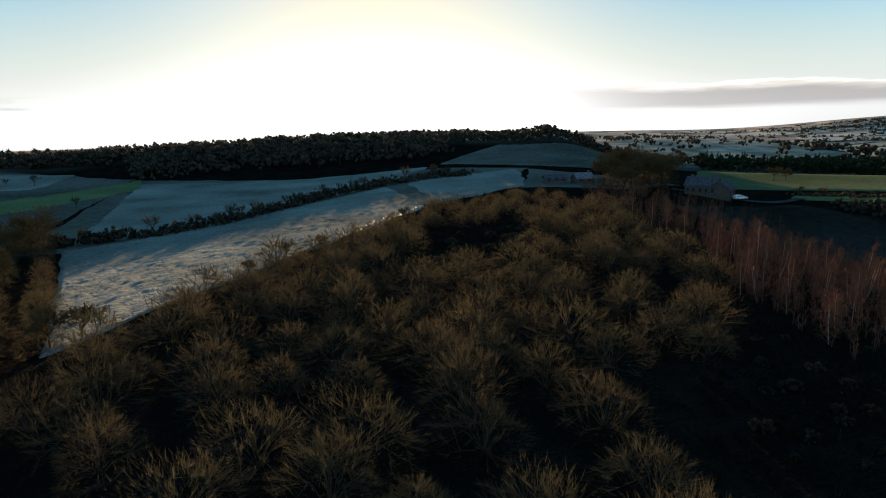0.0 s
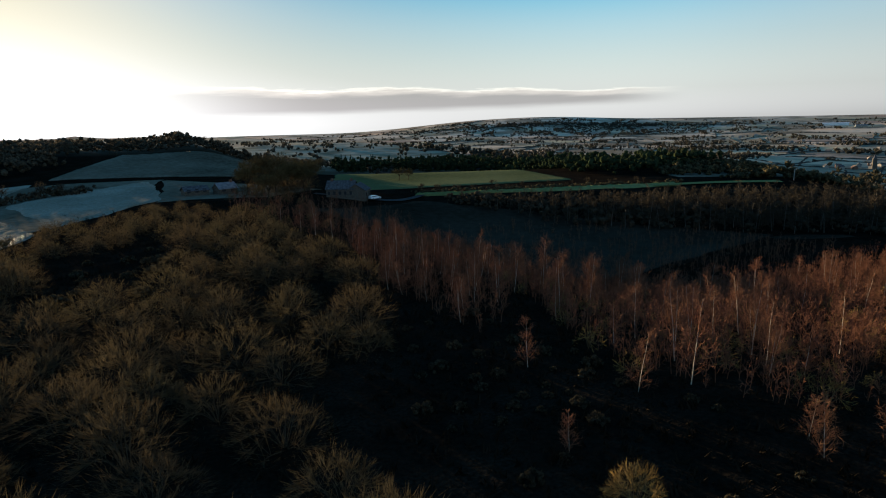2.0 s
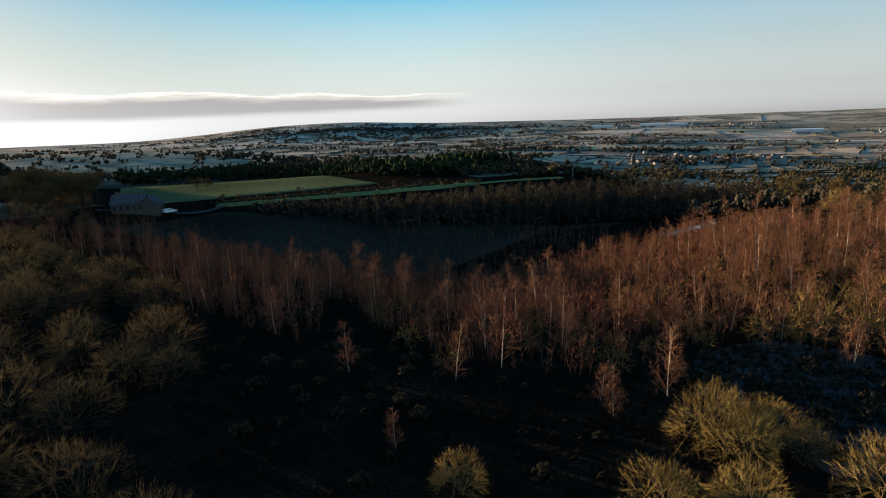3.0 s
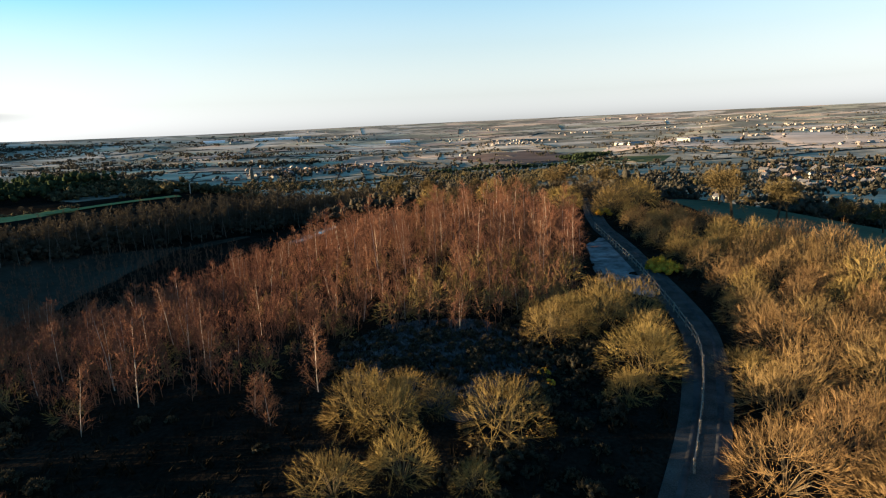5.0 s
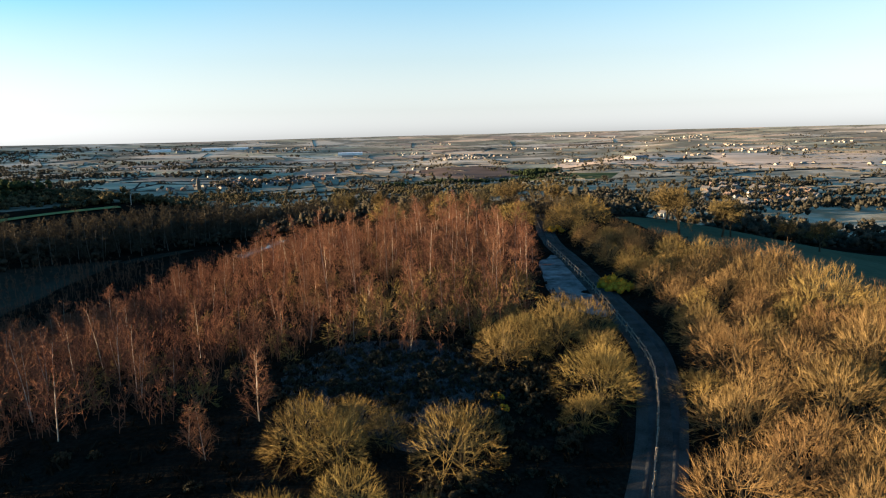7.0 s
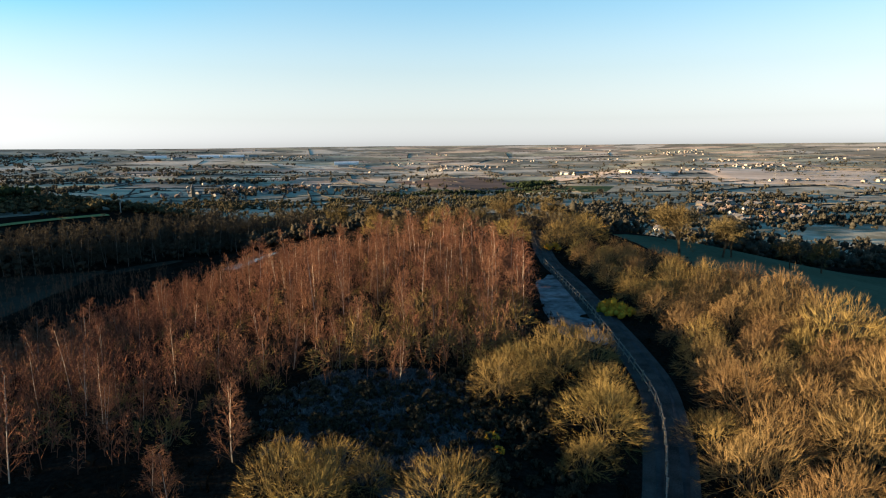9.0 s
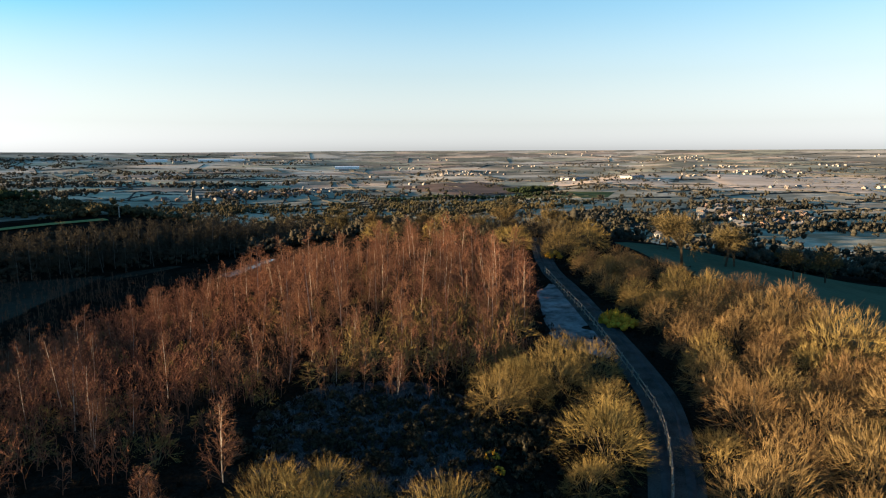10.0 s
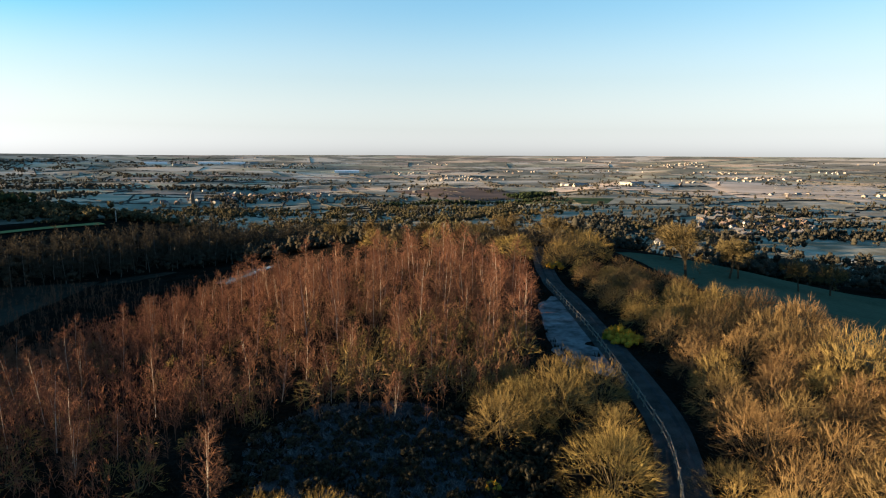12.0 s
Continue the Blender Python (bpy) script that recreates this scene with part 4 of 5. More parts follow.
fence("post_and_rail_fence", [(35, -10.3), (42.7, -13.1), (49.3, -15.3), (57, -17.1), (65.3, -17.6), (78.9, -17.9), (91.4, -18.0), (109, -17.4), (122, -17)], 2.2, 1.2, (0.5, 1.05), "weathered wooden post-and-rail fence along the track", 0.14)
fence("field_fence", [(-42, 68), (-39, 78.4), (-34.6, 86.8), (-29.5, 101.5), (-21.4, 122), (-6.9, 160.8)], 4.0, 1.2, (0.4, 0.8, 1.15), "wooden posts with wire along the frosted pasture", 0.1)


# ---- buildings ----
def gable_roof(sx, sy, z0, rise, over=0.35):
    """A pitched roof with its ridge along x, a slab with thickness."""
    x, y = sx / 2 + over, sy / 2 + over
    dz = rise * over / (sy / 2)
    t = 0.22
    vs = []
    for xx in (-x, x):
        vs += [(xx, -y, z0 - dz), (xx, 0, z0 + rise), (xx, y, z0 - dz), (xx, y, z0 - dz + t), (xx, 0, z0 + rise + t), (xx, -y, z0 - dz + t)]
    fs = [(0, 1, 4, 5), (1, 2, 3, 4), (6, 11, 10, 7), (7, 10, 9, 8)]
    fs += [(0, 6, 7, 1), (1, 7, 8, 2), (2, 8, 9, 3), (3, 9, 10, 4), (4, 10, 11, 5), (5, 11, 6, 0)]
    return mesh_of("roof", vs, fs)


def gable_walls(sx, sy, h, rise):
    x, y = sx / 2, sy / 2
    vs = []
    for xx in (-x, x):
        vs += [(xx, -y, -2.0), (xx, y, -2.0), (xx, y, h), (xx, 0, h + rise), (xx, -y, h)]
    fs = [(0, 1, 2, 3, 4), (9, 8, 7, 6, 5), (0, 4, 9, 5), (1, 6, 7, 2), (0, 5, 6, 1), (2, 7, 8, 3), (3, 8, 9, 4)]
    return mesh_of("wall", vs, fs)


def house(name, sx, sy, h, rise, m_wall, m_roof, label, category="house", windows=3, chimneys=1, storeys=2, group=""):
    m_sill = M_WALL if m_wall is M_WALL else M_RENDER
    base = tagged(new(name), label, category, group)
    part("wall", gable_walls(sx, sy, h, rise), m_wall, base)
    part("roof", gable_roof(sx, sy, h, rise), m_roof, base)
    for k in range(chimneys):
        ob = part("chimney", box_bm(0.9, 0.7, 1.8, h + rise - 0.9), M_BRICK, base)
        ob.location = (sx * (0.36 - 0.72 * k), 0, 0)
    for s_ in (-1, 1):
        for st in range(storeys):
            for k in range(windows):
                w = part("window", box_bm(sx * 0.42 / windows, 0.1, 1.2), M_GLASS, base)
                w.location = (sx * ((k + 0.5) / windows - 0.5), s_ * (sy / 2 + 0.01), 0.9 + st * 2.6)
                if storeys == 1:
                    part("sill", box_bm(sx * 0.5 / windows, 0.22, 0.12, -0.12), m_sill, w)
    return base


def stand(ob, x, y, turn, lift=0.0):
    ob.matrix_basis = pose(x, y, land(x, y) + lift, 0, 0, turn)
    return ob


stand(house("farmhouse", 10, 6.5, 3.0, 2.6, M_WALL, M_ROOF, "long stone farmhouse with a dark slate roof", windows=5, chimneys=2, storeys=1), 88, 209, -38, 0.3)
stand(house("barn", 8, 7, 3.0, 2.2, M_WALL, M_ROOF, "stone barn with a slate roof beside the drive", "barn", 2, 0, 1), 93, 206, 52, 0.3)
stand(house("cottage", 6.5, 5.5, 1.9, 1.8, M_WALL, M_FROSTROOF, "low stone cottage with a frosted roof", windows=2, storeys=1), 51, 227, 12, 0.3)
stand(house("outbuilding", 8, 5, 1.6, 1.3, M_WALL, M_ROOF, "low stone outbuilding with a dark roof", "shed", 3, 0, 1), 41, 228, 5, 0.3)


def estate_car():
    """A white estate car, 4.7 m long, nose towards +x."""
    base = tagged(new("parked_car"), "white estate car parked by the farmhouse", "car")
    side = [(-2.3, 0.35), (-2.35, 0.9), (-2.15, 1.0), (-1.9, 1.48), (0.1, 1.52), (0.95, 1.02), (2.15, 0.88), (2.35, 0.6), (2.3, 0.35)]
    bm = bmesh.new()
    rows_ = [[bm.verts.new((x, s_ * (0.9 if z < 1.05 else 0.72), z)) for x, z in side] for s_ in (-1, 1)]
    for k in range(len(side)):
        j = (k + 1) % len(side)
        bm.faces.new((rows_[0][k], rows_[0][j], rows_[1][j], rows_[1][k]))
    bm.faces.new(rows_[0][::-1])
    bm.faces.new(rows_[1])
    bmesh.ops.bevel(bm, geom=bm.edges[:], offset=0.06, segments=2, affect="EDGES")
    body = part("body", bm, M_PAINT, base)
    for s_ in (-1, 1):
        bm = bmesh.new()
        q = [bm.verts.new((x, s_ * y, z)) for x, y, z in ((-1.85, 0.86, 1.08), (0.65, 0.86, 1.08), (0.1, 0.76, 1.42), (-1.75, 0.76, 1.42))]
        f = bm.faces.new(q)
        bmesh.ops.extrude_face_region(bm, geom=[f])
        bmesh.ops.translate(bm, vec=(0, s_ * 0.03, 0), verts=q)
        part("side_window", bm, M_GLASS, base)
        for x in (-1.4, 1.45):
            bm = bmesh.new()
            bmesh.ops.create_cone(bm, cap_ends=True, segments=18, radius1=0.33, radius2=0.33, depth=0.22)
            bmesh.ops.transform(bm, matrix=pose(x, s_ * 0.82, 0.33, 90, 0, 0), verts=bm.verts)
            w = part("wheel", bm, M_RUBBER, base)
            bm = bmesh.new()
            bmesh.ops.create_cone(bm, cap_ends=True, segments=12, radius1=0.2, radius2=0.18, depth=0.05)
            bmesh.ops.transform(bm, matrix=pose(x, s_ * 0.94, 0.33, 90, 0, 0), verts=bm.verts)
            part("rim", bm, M_STEEL, w)
        for x in (2.28, -2.3):
            lamp = part("headlight" if x > 0 else "tail_light", box_bm(0.1, 0.32, 0.14, 0.68), M_GLASS, base)
            lamp.location = (x, s_ * 0.6, 0)
    return base


stand(estate_car(), 97.5, 201.8, 12, 0.5)

# ---- the valley: village, works, woods, hedges ----
kinds = [house("village_house", 9, 7, 5.0, 2.6, M_BRICK, M_TILE, "brick village house with a tiled roof", windows=2, group="village"),
         house("village_house", 8, 7, 5.0, 2.4, M_RENDER, M_ROOF, "white rendered village house with a slate roof", windows=2, group="village"),
         house("village_house", 13, 7, 4.8, 2.6, M_WALL, M_ROOF, "stone terrace of village houses", windows=4, chimneys=2, group="village")]


def dot(protos, spots_, lift=0.0):
    for k, (x, y, a) in enumerate(spots_):
        pr = protos[k % len(protos)]
        ob = copy_thing(pr, pose(0, 0, 0)) if pr.name in used else pr
        used.add(pr.name)
        stand(ob, x, y, a, lift)


VILLAGE = [(690, -300), (760, -294), (1000, -412), (900, -472), (760, -462), (690, -372)]
dot(kinds, [(x, y, rng.choice((20, 25, 110, 115)) + rng.gauss(0, 6)) for x, y in fill(40, VILLAGE, 16)])
TOWN = [(1250, 620), (1480, 560), (1620, 330), (1500, 260), (1350, 420)]
town = [house("town_house", 10, 8, 5.0, 2.6, M_BRICK, M_TILE, "small brick house in the far town", windows=0, group="far town"),
        house("town_house", 14, 8, 5.0, 2.4, M_RENDER, M_ROOF, "pale rendered house in the far town", windows=0, group="far town")]
dot(town, [(x, y, rng.uniform(0, 180)) for x, y in fill(64, TOWN, 18)])
dot(kinds, [(1018, 499, 60), (640, -215, 30), (655, -232, 120), (1900, -700, 10), (1800, -300, 0), (1700, 100, 40)])
dot([house("white_house", 16, 9, 6, 3, M_RENDER, M_ROOF, "large white house among valley trees", windows=4)], [(900, 470, 70), (905, 535, 60), (880, 560, 65)])
works = house("works_hall", 50, 22, 8, 3, M_RENDER, M_FROSTROOF, "long pale factory hall on the plain", "factory", 8, 0, 1)
dot([works], [(2010, -420, -70), (1890, -560, -60), (1930, -540, 20), (2050, -380, 30), (3394, 1500, -60), (3700, 1250, -70), (3740, 1190, -70), (2900, 500, -80)])

halls = house("distribution_hall", 120, 50, 10, 3, M_WHITE, M_WHITE, "very long white distribution hall on the far plain", "warehouse", 0, 0, 1)
dot([halls], [(3520, 1680, -65), (3690, 1290, -72), (3640, 1420, -72), (3100, 520, -80)])


def far_houses(n_, a0, a1, r0, r1, seed):
    """Uncountable small gabled houses in loose hamlets over the far plain."""
    r_ = random.Random(seed)
    vs, fs = [], []
    while n_ > 0:
        a, r = radians(r_.uniform(a0, a1)), r0 * (r1 / r0) ** r_.random()
        cx, cy = r * math.sin(a), r * math.cos(a)
        for k in range(r_.randrange(2, 14)):
            n_ -= 1
            w, d, h = r_.uniform(8, 15), r_.uniform(7, 9), r_.uniform(3.5, 5)
            me = pose(cx + r_.gauss(0, 12 + 0.018 * r), cy + r_.gauss(0, 12 + 0.018 * r), 0, 0, 0, r_.choice((20, 110)) + r_.gauss(0, 15))
            z = land(me.translation.x, me.translation.y)
            j = len(vs)
            for sx in (-1, 1):
                vs += [me @ Vector((sx * w / 2, y, zz)) + Vector((0, 0, z)) for y, zz in ((-d / 2, -2), (d / 2, -2), (d / 2, h), (0, h + 2.6), (-d / 2, h))]
            fs += [tuple(i + j for i in f) for f in ((0, 1, 2, 3, 4), (9, 8, 7, 6, 5), (0, 4, 9, 5), (1, 6, 7, 2), (2, 7, 8, 3), (3, 8, 9, 4))]
    return tagged(part("far_houses", mesh_of("far_houses", vs, fs), M_FARHOUSE), "pale and brick houses in hamlets over the far plain", "houses", kind="stuff")


far_houses(330, 52, 132, 1600, 4600, 121)


def pylon():
    base = tagged(new("pylon"), "grey steel lattice power pylon on the plain", "pylon")
    bm = bmesh.new()
    lv = [(0, 4.0), (14, 2.4), (28, 1.2), (44, 0.4)]
    for k in range(3):
        (z0, w0), (z1, w1) = lv[k], lv[k + 1]
        for i in range(4):
            a = [Vector((sx * w0, sy * w0, z0)) for sx, sy in ((1, 1), (-1, 1), (-1, -1), (1, -1))]
            c = [Vector((sx * w1, sy * w1, z1)) for sx, sy in ((1, 1), (-1, 1), (-1, -1), (1, -1))]
            bar(bm, a[i], c[i], 0.2, 0.2)
            bar(bm, a[i], c[(i + 1) % 4], 0.09, 0.09)
            bar(bm, a[(i + 1) % 4], c[i], 0.09, 0.09)
    part("lattice_tower", bm, M_STEEL, base)
    for z, w in ((28, 8), (34, 6.5), (40, 5)):
        bm = bmesh.new()
        bar(bm, Vector((0, -w, z)), Vector((0, w, z)), 0.25, 0.25)
        bar(bm, Vector((0, -w, z)), Vector((0, 0, z + 2.2)), 0.25, 0.25)
        bar(bm, Vector((0, w, z)), Vector((0, 0, z + 2.2)), 0.25, 0.25)
        part("cross_arm", bm, M_STEEL, base)
    return base


dot([pylon()], [(1560, -812, 20)])


def church():
    base = tagged(new("church"), "stone village church with a square tower", "church")
    part("nave", gable_walls(24, 10, 7, 4), M_WALL, base)
    part("nave_roof", gable_roof(24, 10, 7, 4), M_ROOF, base)
    tw = part("tower", box_bm(7, 7, 20, -1), M_WALL, base)
    tw.location = (-15, 0, 0)
    bm = bmesh.new()
    bmesh.ops.create_cone(bm, cap_ends=True, segments=8, radius1=3.6, radius2=0.1, depth=9)
    bmesh.ops.translate(bm, vec=(-15, 0, 23.5), verts=bm.verts)
    part("spire", bm, M_ROOF, base)
    return base


stand(church(), 1330, 560, 30)


def valley_tree(seed, h, mat, label):
    r_ = random.Random(seed)
    base = tagged(new("valley_tree"), label, "tree", "valley trees")
    part("trunk", twig_mesh("trunk", [(Vector((0, 0, -0.5)), Vector((0, 0, h * 0.5)), h * 0.035, h * 0.02)]), M_BARK, base)
    part("crown", clump_mesh("crown", r_, dome(r_, 8, h * 0.24, h * 0.24, h * 0.3, h * 0.14) + dome(r_, 30, h * 0.42, h * 0.36, h * 0.22, h * 0.07)), mat, base)
    return base


vtrees = [valley_tree(61, 10, M_FAR, "leafless rounded tree in the valley"), valley_tree(62, 12, M_FAR, "tall leafless tree in the valley"), valley_tree(63, 8, M_OLIVE, "olive-brown tree in a valley hedgerow"), valley_tree(64, 11, M_OLIVE, "olive-brown rounded tree in the valley")]
NEARVALE = [(330, 60), (420, -120), (300, -190), (420, -330), (700, -430), (1000, -470), (1150, -250), (1100, 100), (1250, 450), (1000, 640), (700, 520), (500, 260)]
place(vtrees, fill(120, NEARVALE, 9), rng, 0.7, 1.25)
place(vtrees, fill(45, VILLAGE, 8), rng, 0.5, 0.9)


def spruce(seed, h):
    r_ = random.Random(seed)
    base = tagged(new("spruce"), "dark evergreen spruce in a plantation belt", "tree", "spruce belt")
    part("trunk", twig_mesh("trunk", [(Vector((0, 0, -0.5)), Vector((0, 0, h)), h * 0.018, 0.02)]), M_BARK, base)
    segs = []
    for k in range(110):
        t = r_.uniform(0.08, 0.98)
        a = r_.uniform(0, math.tau)
        w = h * 0.27 * (1 - t) ** 0.8 + 0.4
        p = Vector((0, 0, h * t))
        segs.append((p, p + Vector((math.cos(a) * w, math.sin(a) * w, -0.25 * w)), 0.16 * w + 0.12, 0))
    part("crown", twig_mesh("crown", segs), M_CONIFER, base)
    return base


spruces = [spruce(71, 13), spruce(72, 15), spruce(73, 11)]
place(spruces, fill(290, [(178, 440), (260, 400), (278, 345), (298, 290), (326, 246), (350, 255), (330, 390), (290, 450), (200, 490)], 4.8), rng, 0.62, 0.85)


def wood_mass(name, n_, spots_fn, size, mat, label, category, seed, crown=4):
    """Uncountable far trees and hedges: crowns of a few clumps each on the land."""
    r_ = random.Random(seed)
    blobs = []
    while n_ > 0:
        x, y, hgt = spots_fn(r_)
        n_ -= crown
        z = land(x, y)
        f = r_.uniform(0.6, 1.2)
        w = size * f * 1.25
        for k in range(crown):
            s_ = size * r_.uniform(0.55, 1.15) * f
            t = r_.uniform(0.25, 0.85)
            blobs.append((x + r_.gauss(0, w), y + r_.gauss(0, w), z + max(hgt * f * t - s_ * 0.3, s_ * 0.5), s_))
    return tagged(part(name, clump_mesh(name, r_, blobs), mat), label, category, kind="stuff")


def hedge_lines(count, r0, r1, a0, a1, seed):
    """Straight hedge rows on the plain, mostly along two directions."""
    r_ = random.Random(seed)
    rows_ = []
    for k in range(count):
        r = r0 * (r1 / r0) ** r_.random()
        a = radians(r_.uniform(a0, a1))
        t = (0.35 if r_.random() < 0.6 else 1.9) + r_.gauss(0, 0.25)
        ln = r_.uniform(0.5, 1.5) * (70 + 0.09 * r)
        rows_.append((r * math.sin(a), r * math.cos(a), math.cos(t) * ln, math.sin(t) * ln))
    return rows_


HEDGES = hedge_lines(420, 500, 4300, 30, 140, 81)


def on_hedge(r_):
    x, y, dx, dy = HEDGES[int(r_.random() * len(HEDGES))]
    t = r_.uniform(-0.5, 0.5)
    return x + dx * t + r_.gauss(0, 2), y + dy * t + r_.gauss(0, 2), 6.0


COPSES = hedge_lines(170, 500, 4000, 30, 140, 82)


def in_copse(r_):
    x, y, dx, dy = COPSES[int(r_.random() * len(COPSES))]
    t = r_.uniform(-0.5, 0.5)
    w = r_.gauss(0, 0.16)
    return x + dx * t - dy * w, y + dy * t + dx * w, 11.0


def hedge_strips(name, rows_, height, mat, label, seed):
    """Low ragged banks of hedge, continuous along each row."""
    r_ = random.Random(seed)
    vs, fs = [], []
    for x, y, dx, dy in rows_:
        ln = math.hypot(dx, dy)
        m = max(3, int(ln / 9))
        nx, ny = -dy / ln * 1.6, dx / ln * 1.6
        for i in range(m + 1):
            t = i / m - 0.5
            px, py = x + dx * t + r_.gauss(0, 1), y + dy * t + r_.gauss(0, 1)
            z = land(px, py)
            h = height * r_.uniform(0.35, 1.2) * (1.3 if r_.random() < 0.08 else 1)
            k = len(vs)
            vs += [(px - nx, py - ny, z - 0.3), (px - nx * 0.5, py - ny * 0.5, z + h * 0.8), (px + nx * 0.5, py + ny * 0.5, z + h), (px + nx, py + ny, z - 0.3)]
            if i:
                for c in range(3):
                    fs.append((k - 4 + c, k + c, k + c + 1, k - 3 + c))
    return tagged(part(name, mesh_of(name, vs, fs), mat), label, "hedge", kind="stuff")


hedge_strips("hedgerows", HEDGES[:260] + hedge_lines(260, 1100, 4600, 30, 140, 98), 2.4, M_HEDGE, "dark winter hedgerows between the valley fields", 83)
wood_mass("hedgerow_trees", 6000, on_hedge, 2.0, M_FAR, "small leafless trees along the valley hedgerows", "tree", 99)
wood_mass("copses", 8000, in_copse, 3.0, M_FAR, "distant leafless copses on the plain", "woodland", 84)
NORTHWOOD = hedge_lines(40, 560, 1400, -12, 26, 85)


def in_north(r_):
    x, y, dx, dy = NORTHWOOD[int(r_.random() * len(NORTHWOOD))]
    t = r_.uniform(-0.5, 0.5)
    return x + dx * t + r_.gauss(0, 12), y + dy * t + r_.gauss(0, 12), 5.0


wood_mass("upland_woods", 1600, in_north, 2.0, M_FAR, "leafless woods along the upland skyline", "woodland", 86)


def in_area(poly, hgt, clump=0.0):
    t, bx = within(poly), around(poly)

    def spot(r_):
        while True:
            x, y = r_.uniform(bx[0], bx[2]), r_.uniform(bx[1], bx[3])
            if t(x, y) and (not clump or noise.noise((x / clump, y / clump, 3)) > 0.02):
                return x, y, hgt
    return spot


HILLWOOD = [(-165, 322), (-120, 338), (-60, 348), (0, 358), (2, 428), (40, 436), (130, 424), (215, 505), (190, 545), (60, 520), (-60, 540), (-200, 520), (-260, 440), (-230, 400), (-195, 385)]
wood_mass("hill_wood", 9000, in_area(HILLWOOD, 8.0), 1.35, M_HILLWOOD, "dark leafless wood covering the northern hill", "woodland", 87)
wood_mass("hill_wood", 1500, in_area([(-285, 372), (-200, 370), (-210, 425), (-330, 425)], 8.0), 1.6, M_HILLWOOD, "dark leafless wood beyond the lit pasture", "woodland", 88)
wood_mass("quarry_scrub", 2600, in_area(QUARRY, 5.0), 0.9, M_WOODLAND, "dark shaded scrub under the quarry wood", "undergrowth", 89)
def on_west_hedge(r_):
    k = r_.random() * (len(WESTHEDGE) - 1)
    (x, y), (x2, y2) = WESTHEDGE[int(k)], WESTHEDGE[int(k) + 1]
    t = k - int(k)
    return x + (x2 - x) * t + r_.gauss(0, 1.3), y + (y2 - y) * t + r_.gauss(0, 1.3), 4.5 * (0.7 + 0.3 * math.sin(k * 2.4) * math.sin(k * 0.9))


wood_mass("hedge", 2600, on_west_hedge, 0.55, M_HILLWOOD, "dark overgrown hedge between frosted pastures", "hedge", 90)
wood_mass("hedge", 700, lambda r_: (lambda k: (119 + 100 * k + r_.gauss(0, 0.8), 210 - 46 * k + r_.gauss(0, 0.8), 1.5))(r_.random()), 0.5, M_THORN, "low dark hedge above the bright grass strip", "hedge", 94)
wood_mass("crest_wood", 1500, in_area([(224, 172), (262, 140), (292, 104), (345, 150), (330, 250), (262, 240), (240, 196)], 4.5, 25), 1.4, M_OLIVE, "olive-brown leafless trees behind the grassy crest", "woodland", 107)
SCARP = [(195, -30), (250, -50), (420, -140), (460, -260), (420, -340), (260, -210), (180, -140)]
wood_mass("slope_wood", 4500, in_area(SCARP, 8.0, 30), 1.5, M_FAR, "dark leafless wood on the shaded scarp below the pasture", "woodland", 95)
EASTSLOPE = [(195, 60), (190, -20), (260, -50), (330, -20), (340, 80), (330, 130), (285, 110)]
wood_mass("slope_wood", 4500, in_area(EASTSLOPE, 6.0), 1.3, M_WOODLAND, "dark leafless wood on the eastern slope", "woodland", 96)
def vale_rows(count, a0, a1, r0, r1, seed):
    """Tree-lined field edges in the vale, most of them across the slope."""
    r_ = random.Random(seed)
    out = []
    for k in range(count):
        a, r = radians(r_.uniform(a0, a1)), r0 + (r1 - r0) * r_.random()
        t = (1.75 if r_.random() < 0.7 else 0.3) + r_.gauss(0, 0.22)
        ln = r_.uniform(90, 300)
        out.append((r * math.sin(a), r * math.cos(a), math.cos(t) * ln, math.sin(t) * ln, r_.choice((2.5, 4, 5, 14))))
    return out


def on_vale_row(rows_, hgt):
    def spot(r_):
        x, y, dx, dy, w = rows_[int(r_.random() * len(rows_))]
        t = r_.uniform(-0.5, 0.5)
        return x + dx * t + r_.gauss(0, w), y + dy * t + r_.gauss(0, w), hgt * r_.uniform(0.7, 1.1)
    return spot


wood_mass("vale_trees", 8500, on_vale_row(vale_rows(64, 52, 80, 400, 1250, 131), 10.0), 2.6, M_OLIVE, "olive-brown leafless trees along field edges in the vale", "woodland", 97)
wood_mass("vale_trees", 5000, on_vale_row(vale_rows(40, 80, 98, 420, 1150, 132), 10.0), 2.6, M_OLIVE, "olive-brown leafless trees beyond the hilltop", "woodland", 105)
LEFTVALE = [(262, 170), (330, 90), (433, 200), (700, 330), (1250, 430), (1250, 620), (1024, 740), (860, 800), (400, 400)]
wood_mass("vale_trees", 4200, on_vale_row(vale_rows(34, 98, 124, 420, 1150, 133), 9.0), 2.2, M_FAR, "grey-brown leafless hedges and trees round the village", "woodland", 108)
wood_mass("plantation", 1200, in_area([(212, 212), (250, 190), (300, 200), (330, 246), (300, 290), (262, 330)], 9.0), 1.6, M_CONIFER, "dark conifers behind the bright grass strip", "woodland", 109)
place(vtrees, fill(70, LEFTVALE, 9), rng, 0.7, 1.2)


def on_far_hill(r_):
    a, r = radians(r_.gauss(43, 8)), r_.uniform(3300, 4600)
    if noise.noise((a * 40, r / 420, 5)) < -0.05:
        r = 4100 + r_.gauss(0, 60)
    return r * math.sin(a), r * math.cos(a), 9.0


def in_far_woods(r_):
    while True:
        a, r = radians(r_.uniform(20, 76)), 1300 * (4500 / 1300) ** r_.random()
        x, y = r * math.sin(a), r * math.cos(a)
        if noise.noise((x / 260, y / 260, 9)) > 0.12:
            return x, y, 10.0


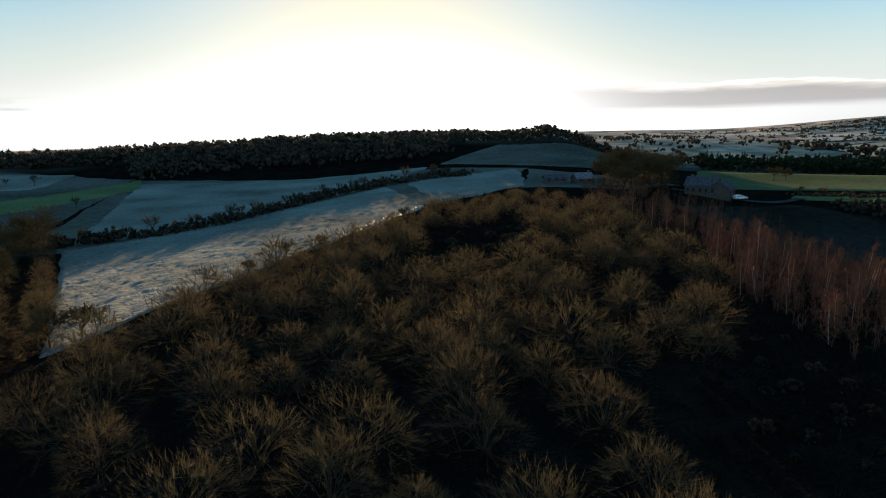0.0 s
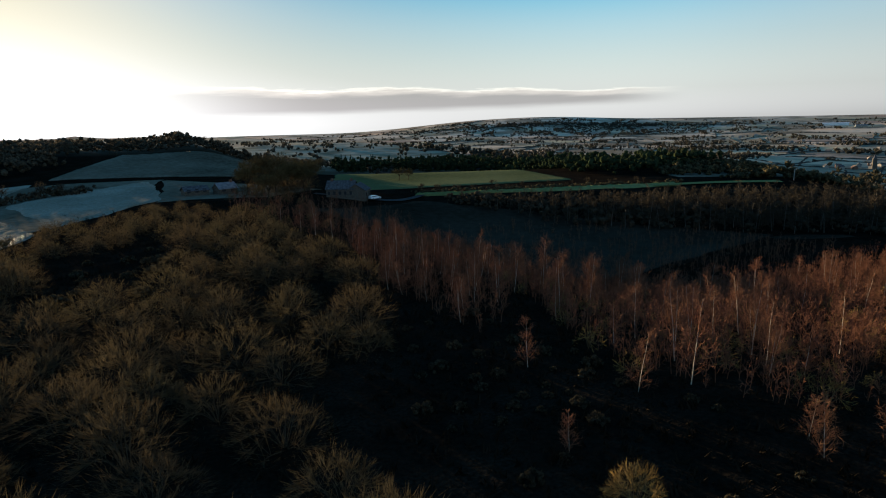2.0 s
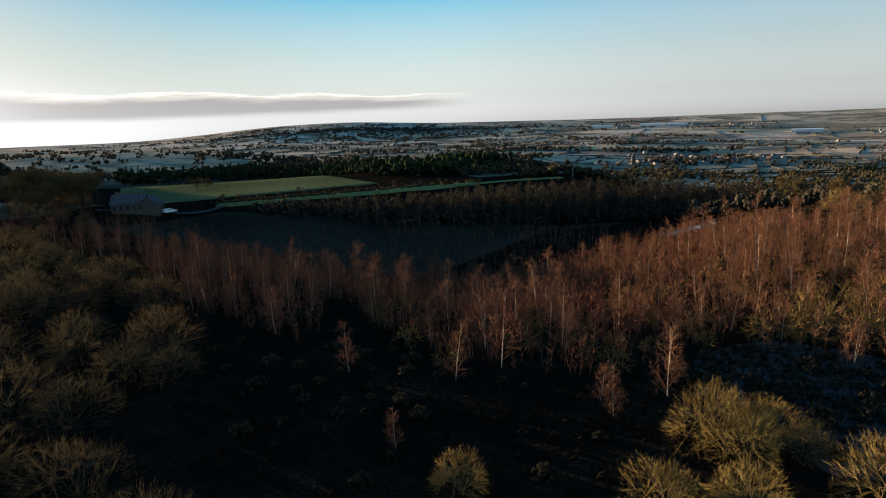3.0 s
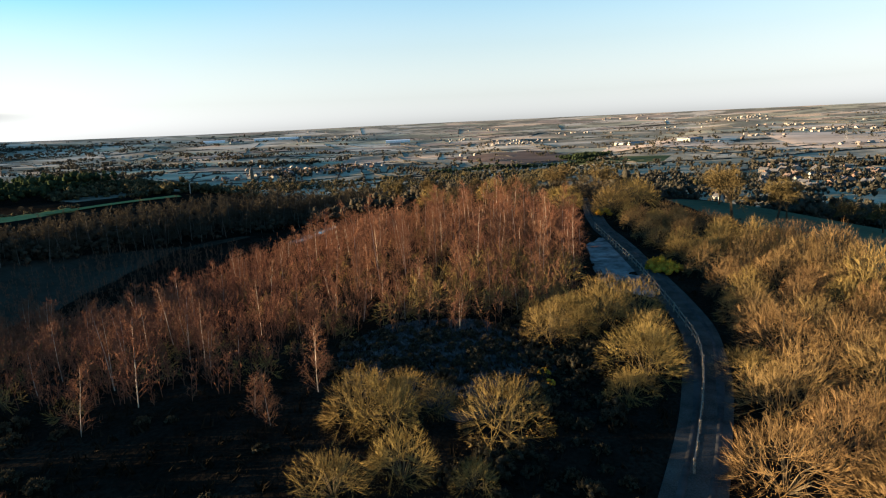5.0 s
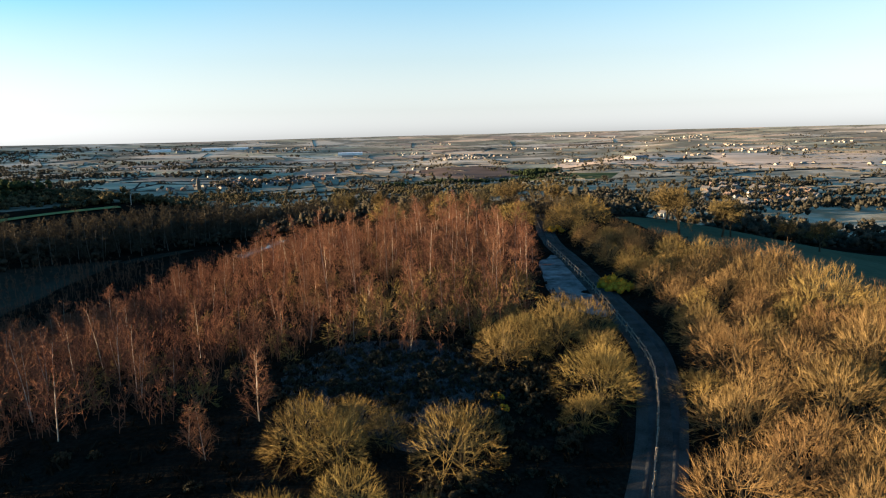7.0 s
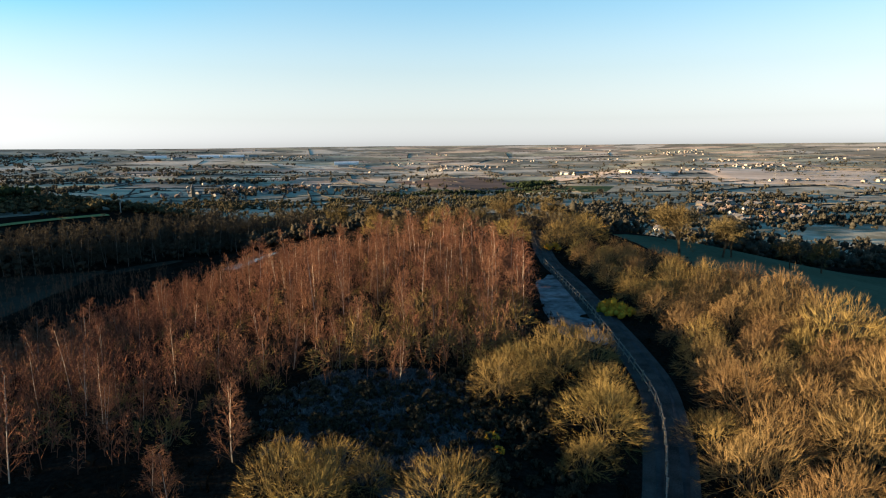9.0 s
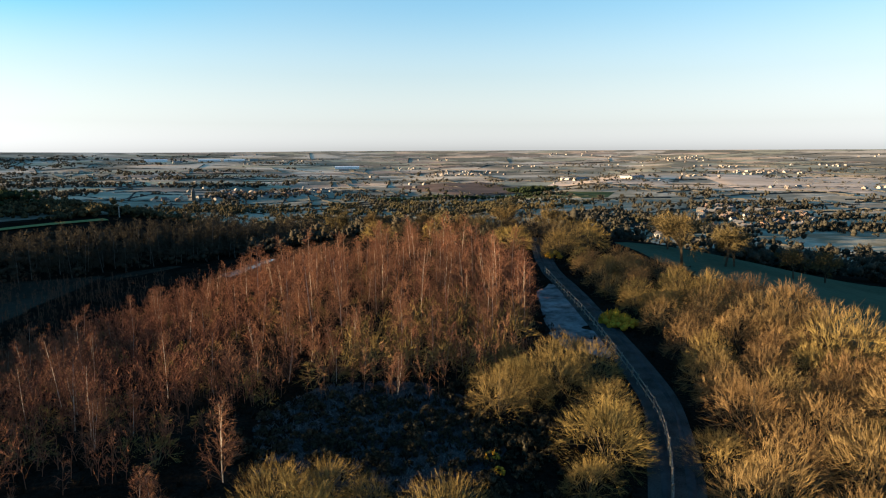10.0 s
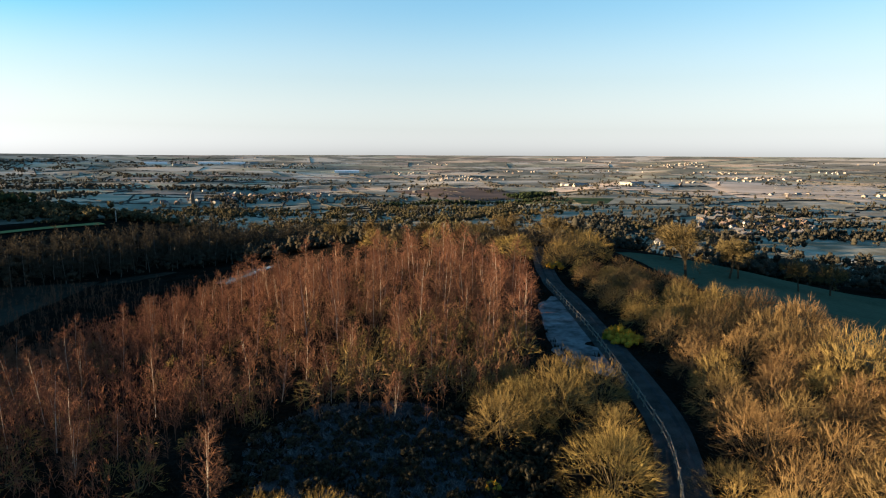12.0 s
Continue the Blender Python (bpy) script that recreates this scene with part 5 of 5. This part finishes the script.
wood_mass("far_woods", 6500, in_far_woods, 4.2, M_FAR, "grey-brown leafless woods on the far plain", "woodland", 110)
wood_mass("far_hill_woods", 5500, on_far_hill, 5.0, M_FAR, "dark woods along the flank of a far hill", "woodland", 106)

# large fields that stand out on the plain
patch("pasture", [(1083, 366), (1168, 427), (1330, 290), (1190, 268)], M_FROST, "pale frosted field in the valley", "field", 1.2, 25)
patch("ploughed_field", [(1310, -39), (1508, -223), (1940, -110), (1790, 192)], M_PLOUGH, "dark brown ploughed field on the plain", "field", 1.2, 30)
patch("stubble_field", [(1400, -640), (1230, -857), (1930, -1344), (2300, -880)], M_STUBBLE, "wide tan stubble fields on the plain", "field", 1.2, 40)
patch("stubble_field", [(1700, -250), (1560, -560), (2100, -780), (2300, -420)], M_STUBBLE, "tan stubble field before the works", "field", 1.2, 40)
patch("pasture", [(1180, -60), (1150, -300), (1330, -360), (1420, -190)], M_PALEGRASS, "grey-green pasture beyond the woods", "field", 1.2, 30)
wood_mass("shelter_belt", 800, lambda r_: (lambda k: (1235 + 30 * k + r_.gauss(0, 8), 140 - 330 * k + r_.gauss(0, 6), 10.0))(r_.random()), 2.4, M_CONIFER, "dark shelter belt across the valley", "woodland", 101)
wood_mass("dark_copse", 500, in_area([(1430, -170), (1500, -260), (1560, -220), (1480, -130)], 12.0), 3.2, M_CONIFER, "dark evergreen copse beside the ploughed field", "woodland", 102)


def white_post():
    base = tagged(new("marker_post"), "tall white marker post on the field edge", "post")
    bm = bmesh.new()
    bar(bm, Vector((0, 0, -0.4)), Vector((0, 0, 4.2)), 0.32, 0.32)
    part("shaft", bm, M_RENDER, base)
    bm = bmesh.new()
    bar(bm, Vector((0, 0, 4.2)), Vector((0, 0, 4.5)), 0.42, 0.42)
    part("cap", bm, M_RENDER, base)
    return base


stand(white_post(), 262, 140, 10)
PLANTATION = [(180, 442), (262, 400), (280, 345), (300, 290), (328, 246), (385, 262), (360, 330), (330, 460), (210, 505)]
wood_mass("plantation", 2600, in_area(PLANTATION, 10.0), 1.5, M_CONIFER, "dense dark conifer plantation behind the pasture", "woodland", 103)
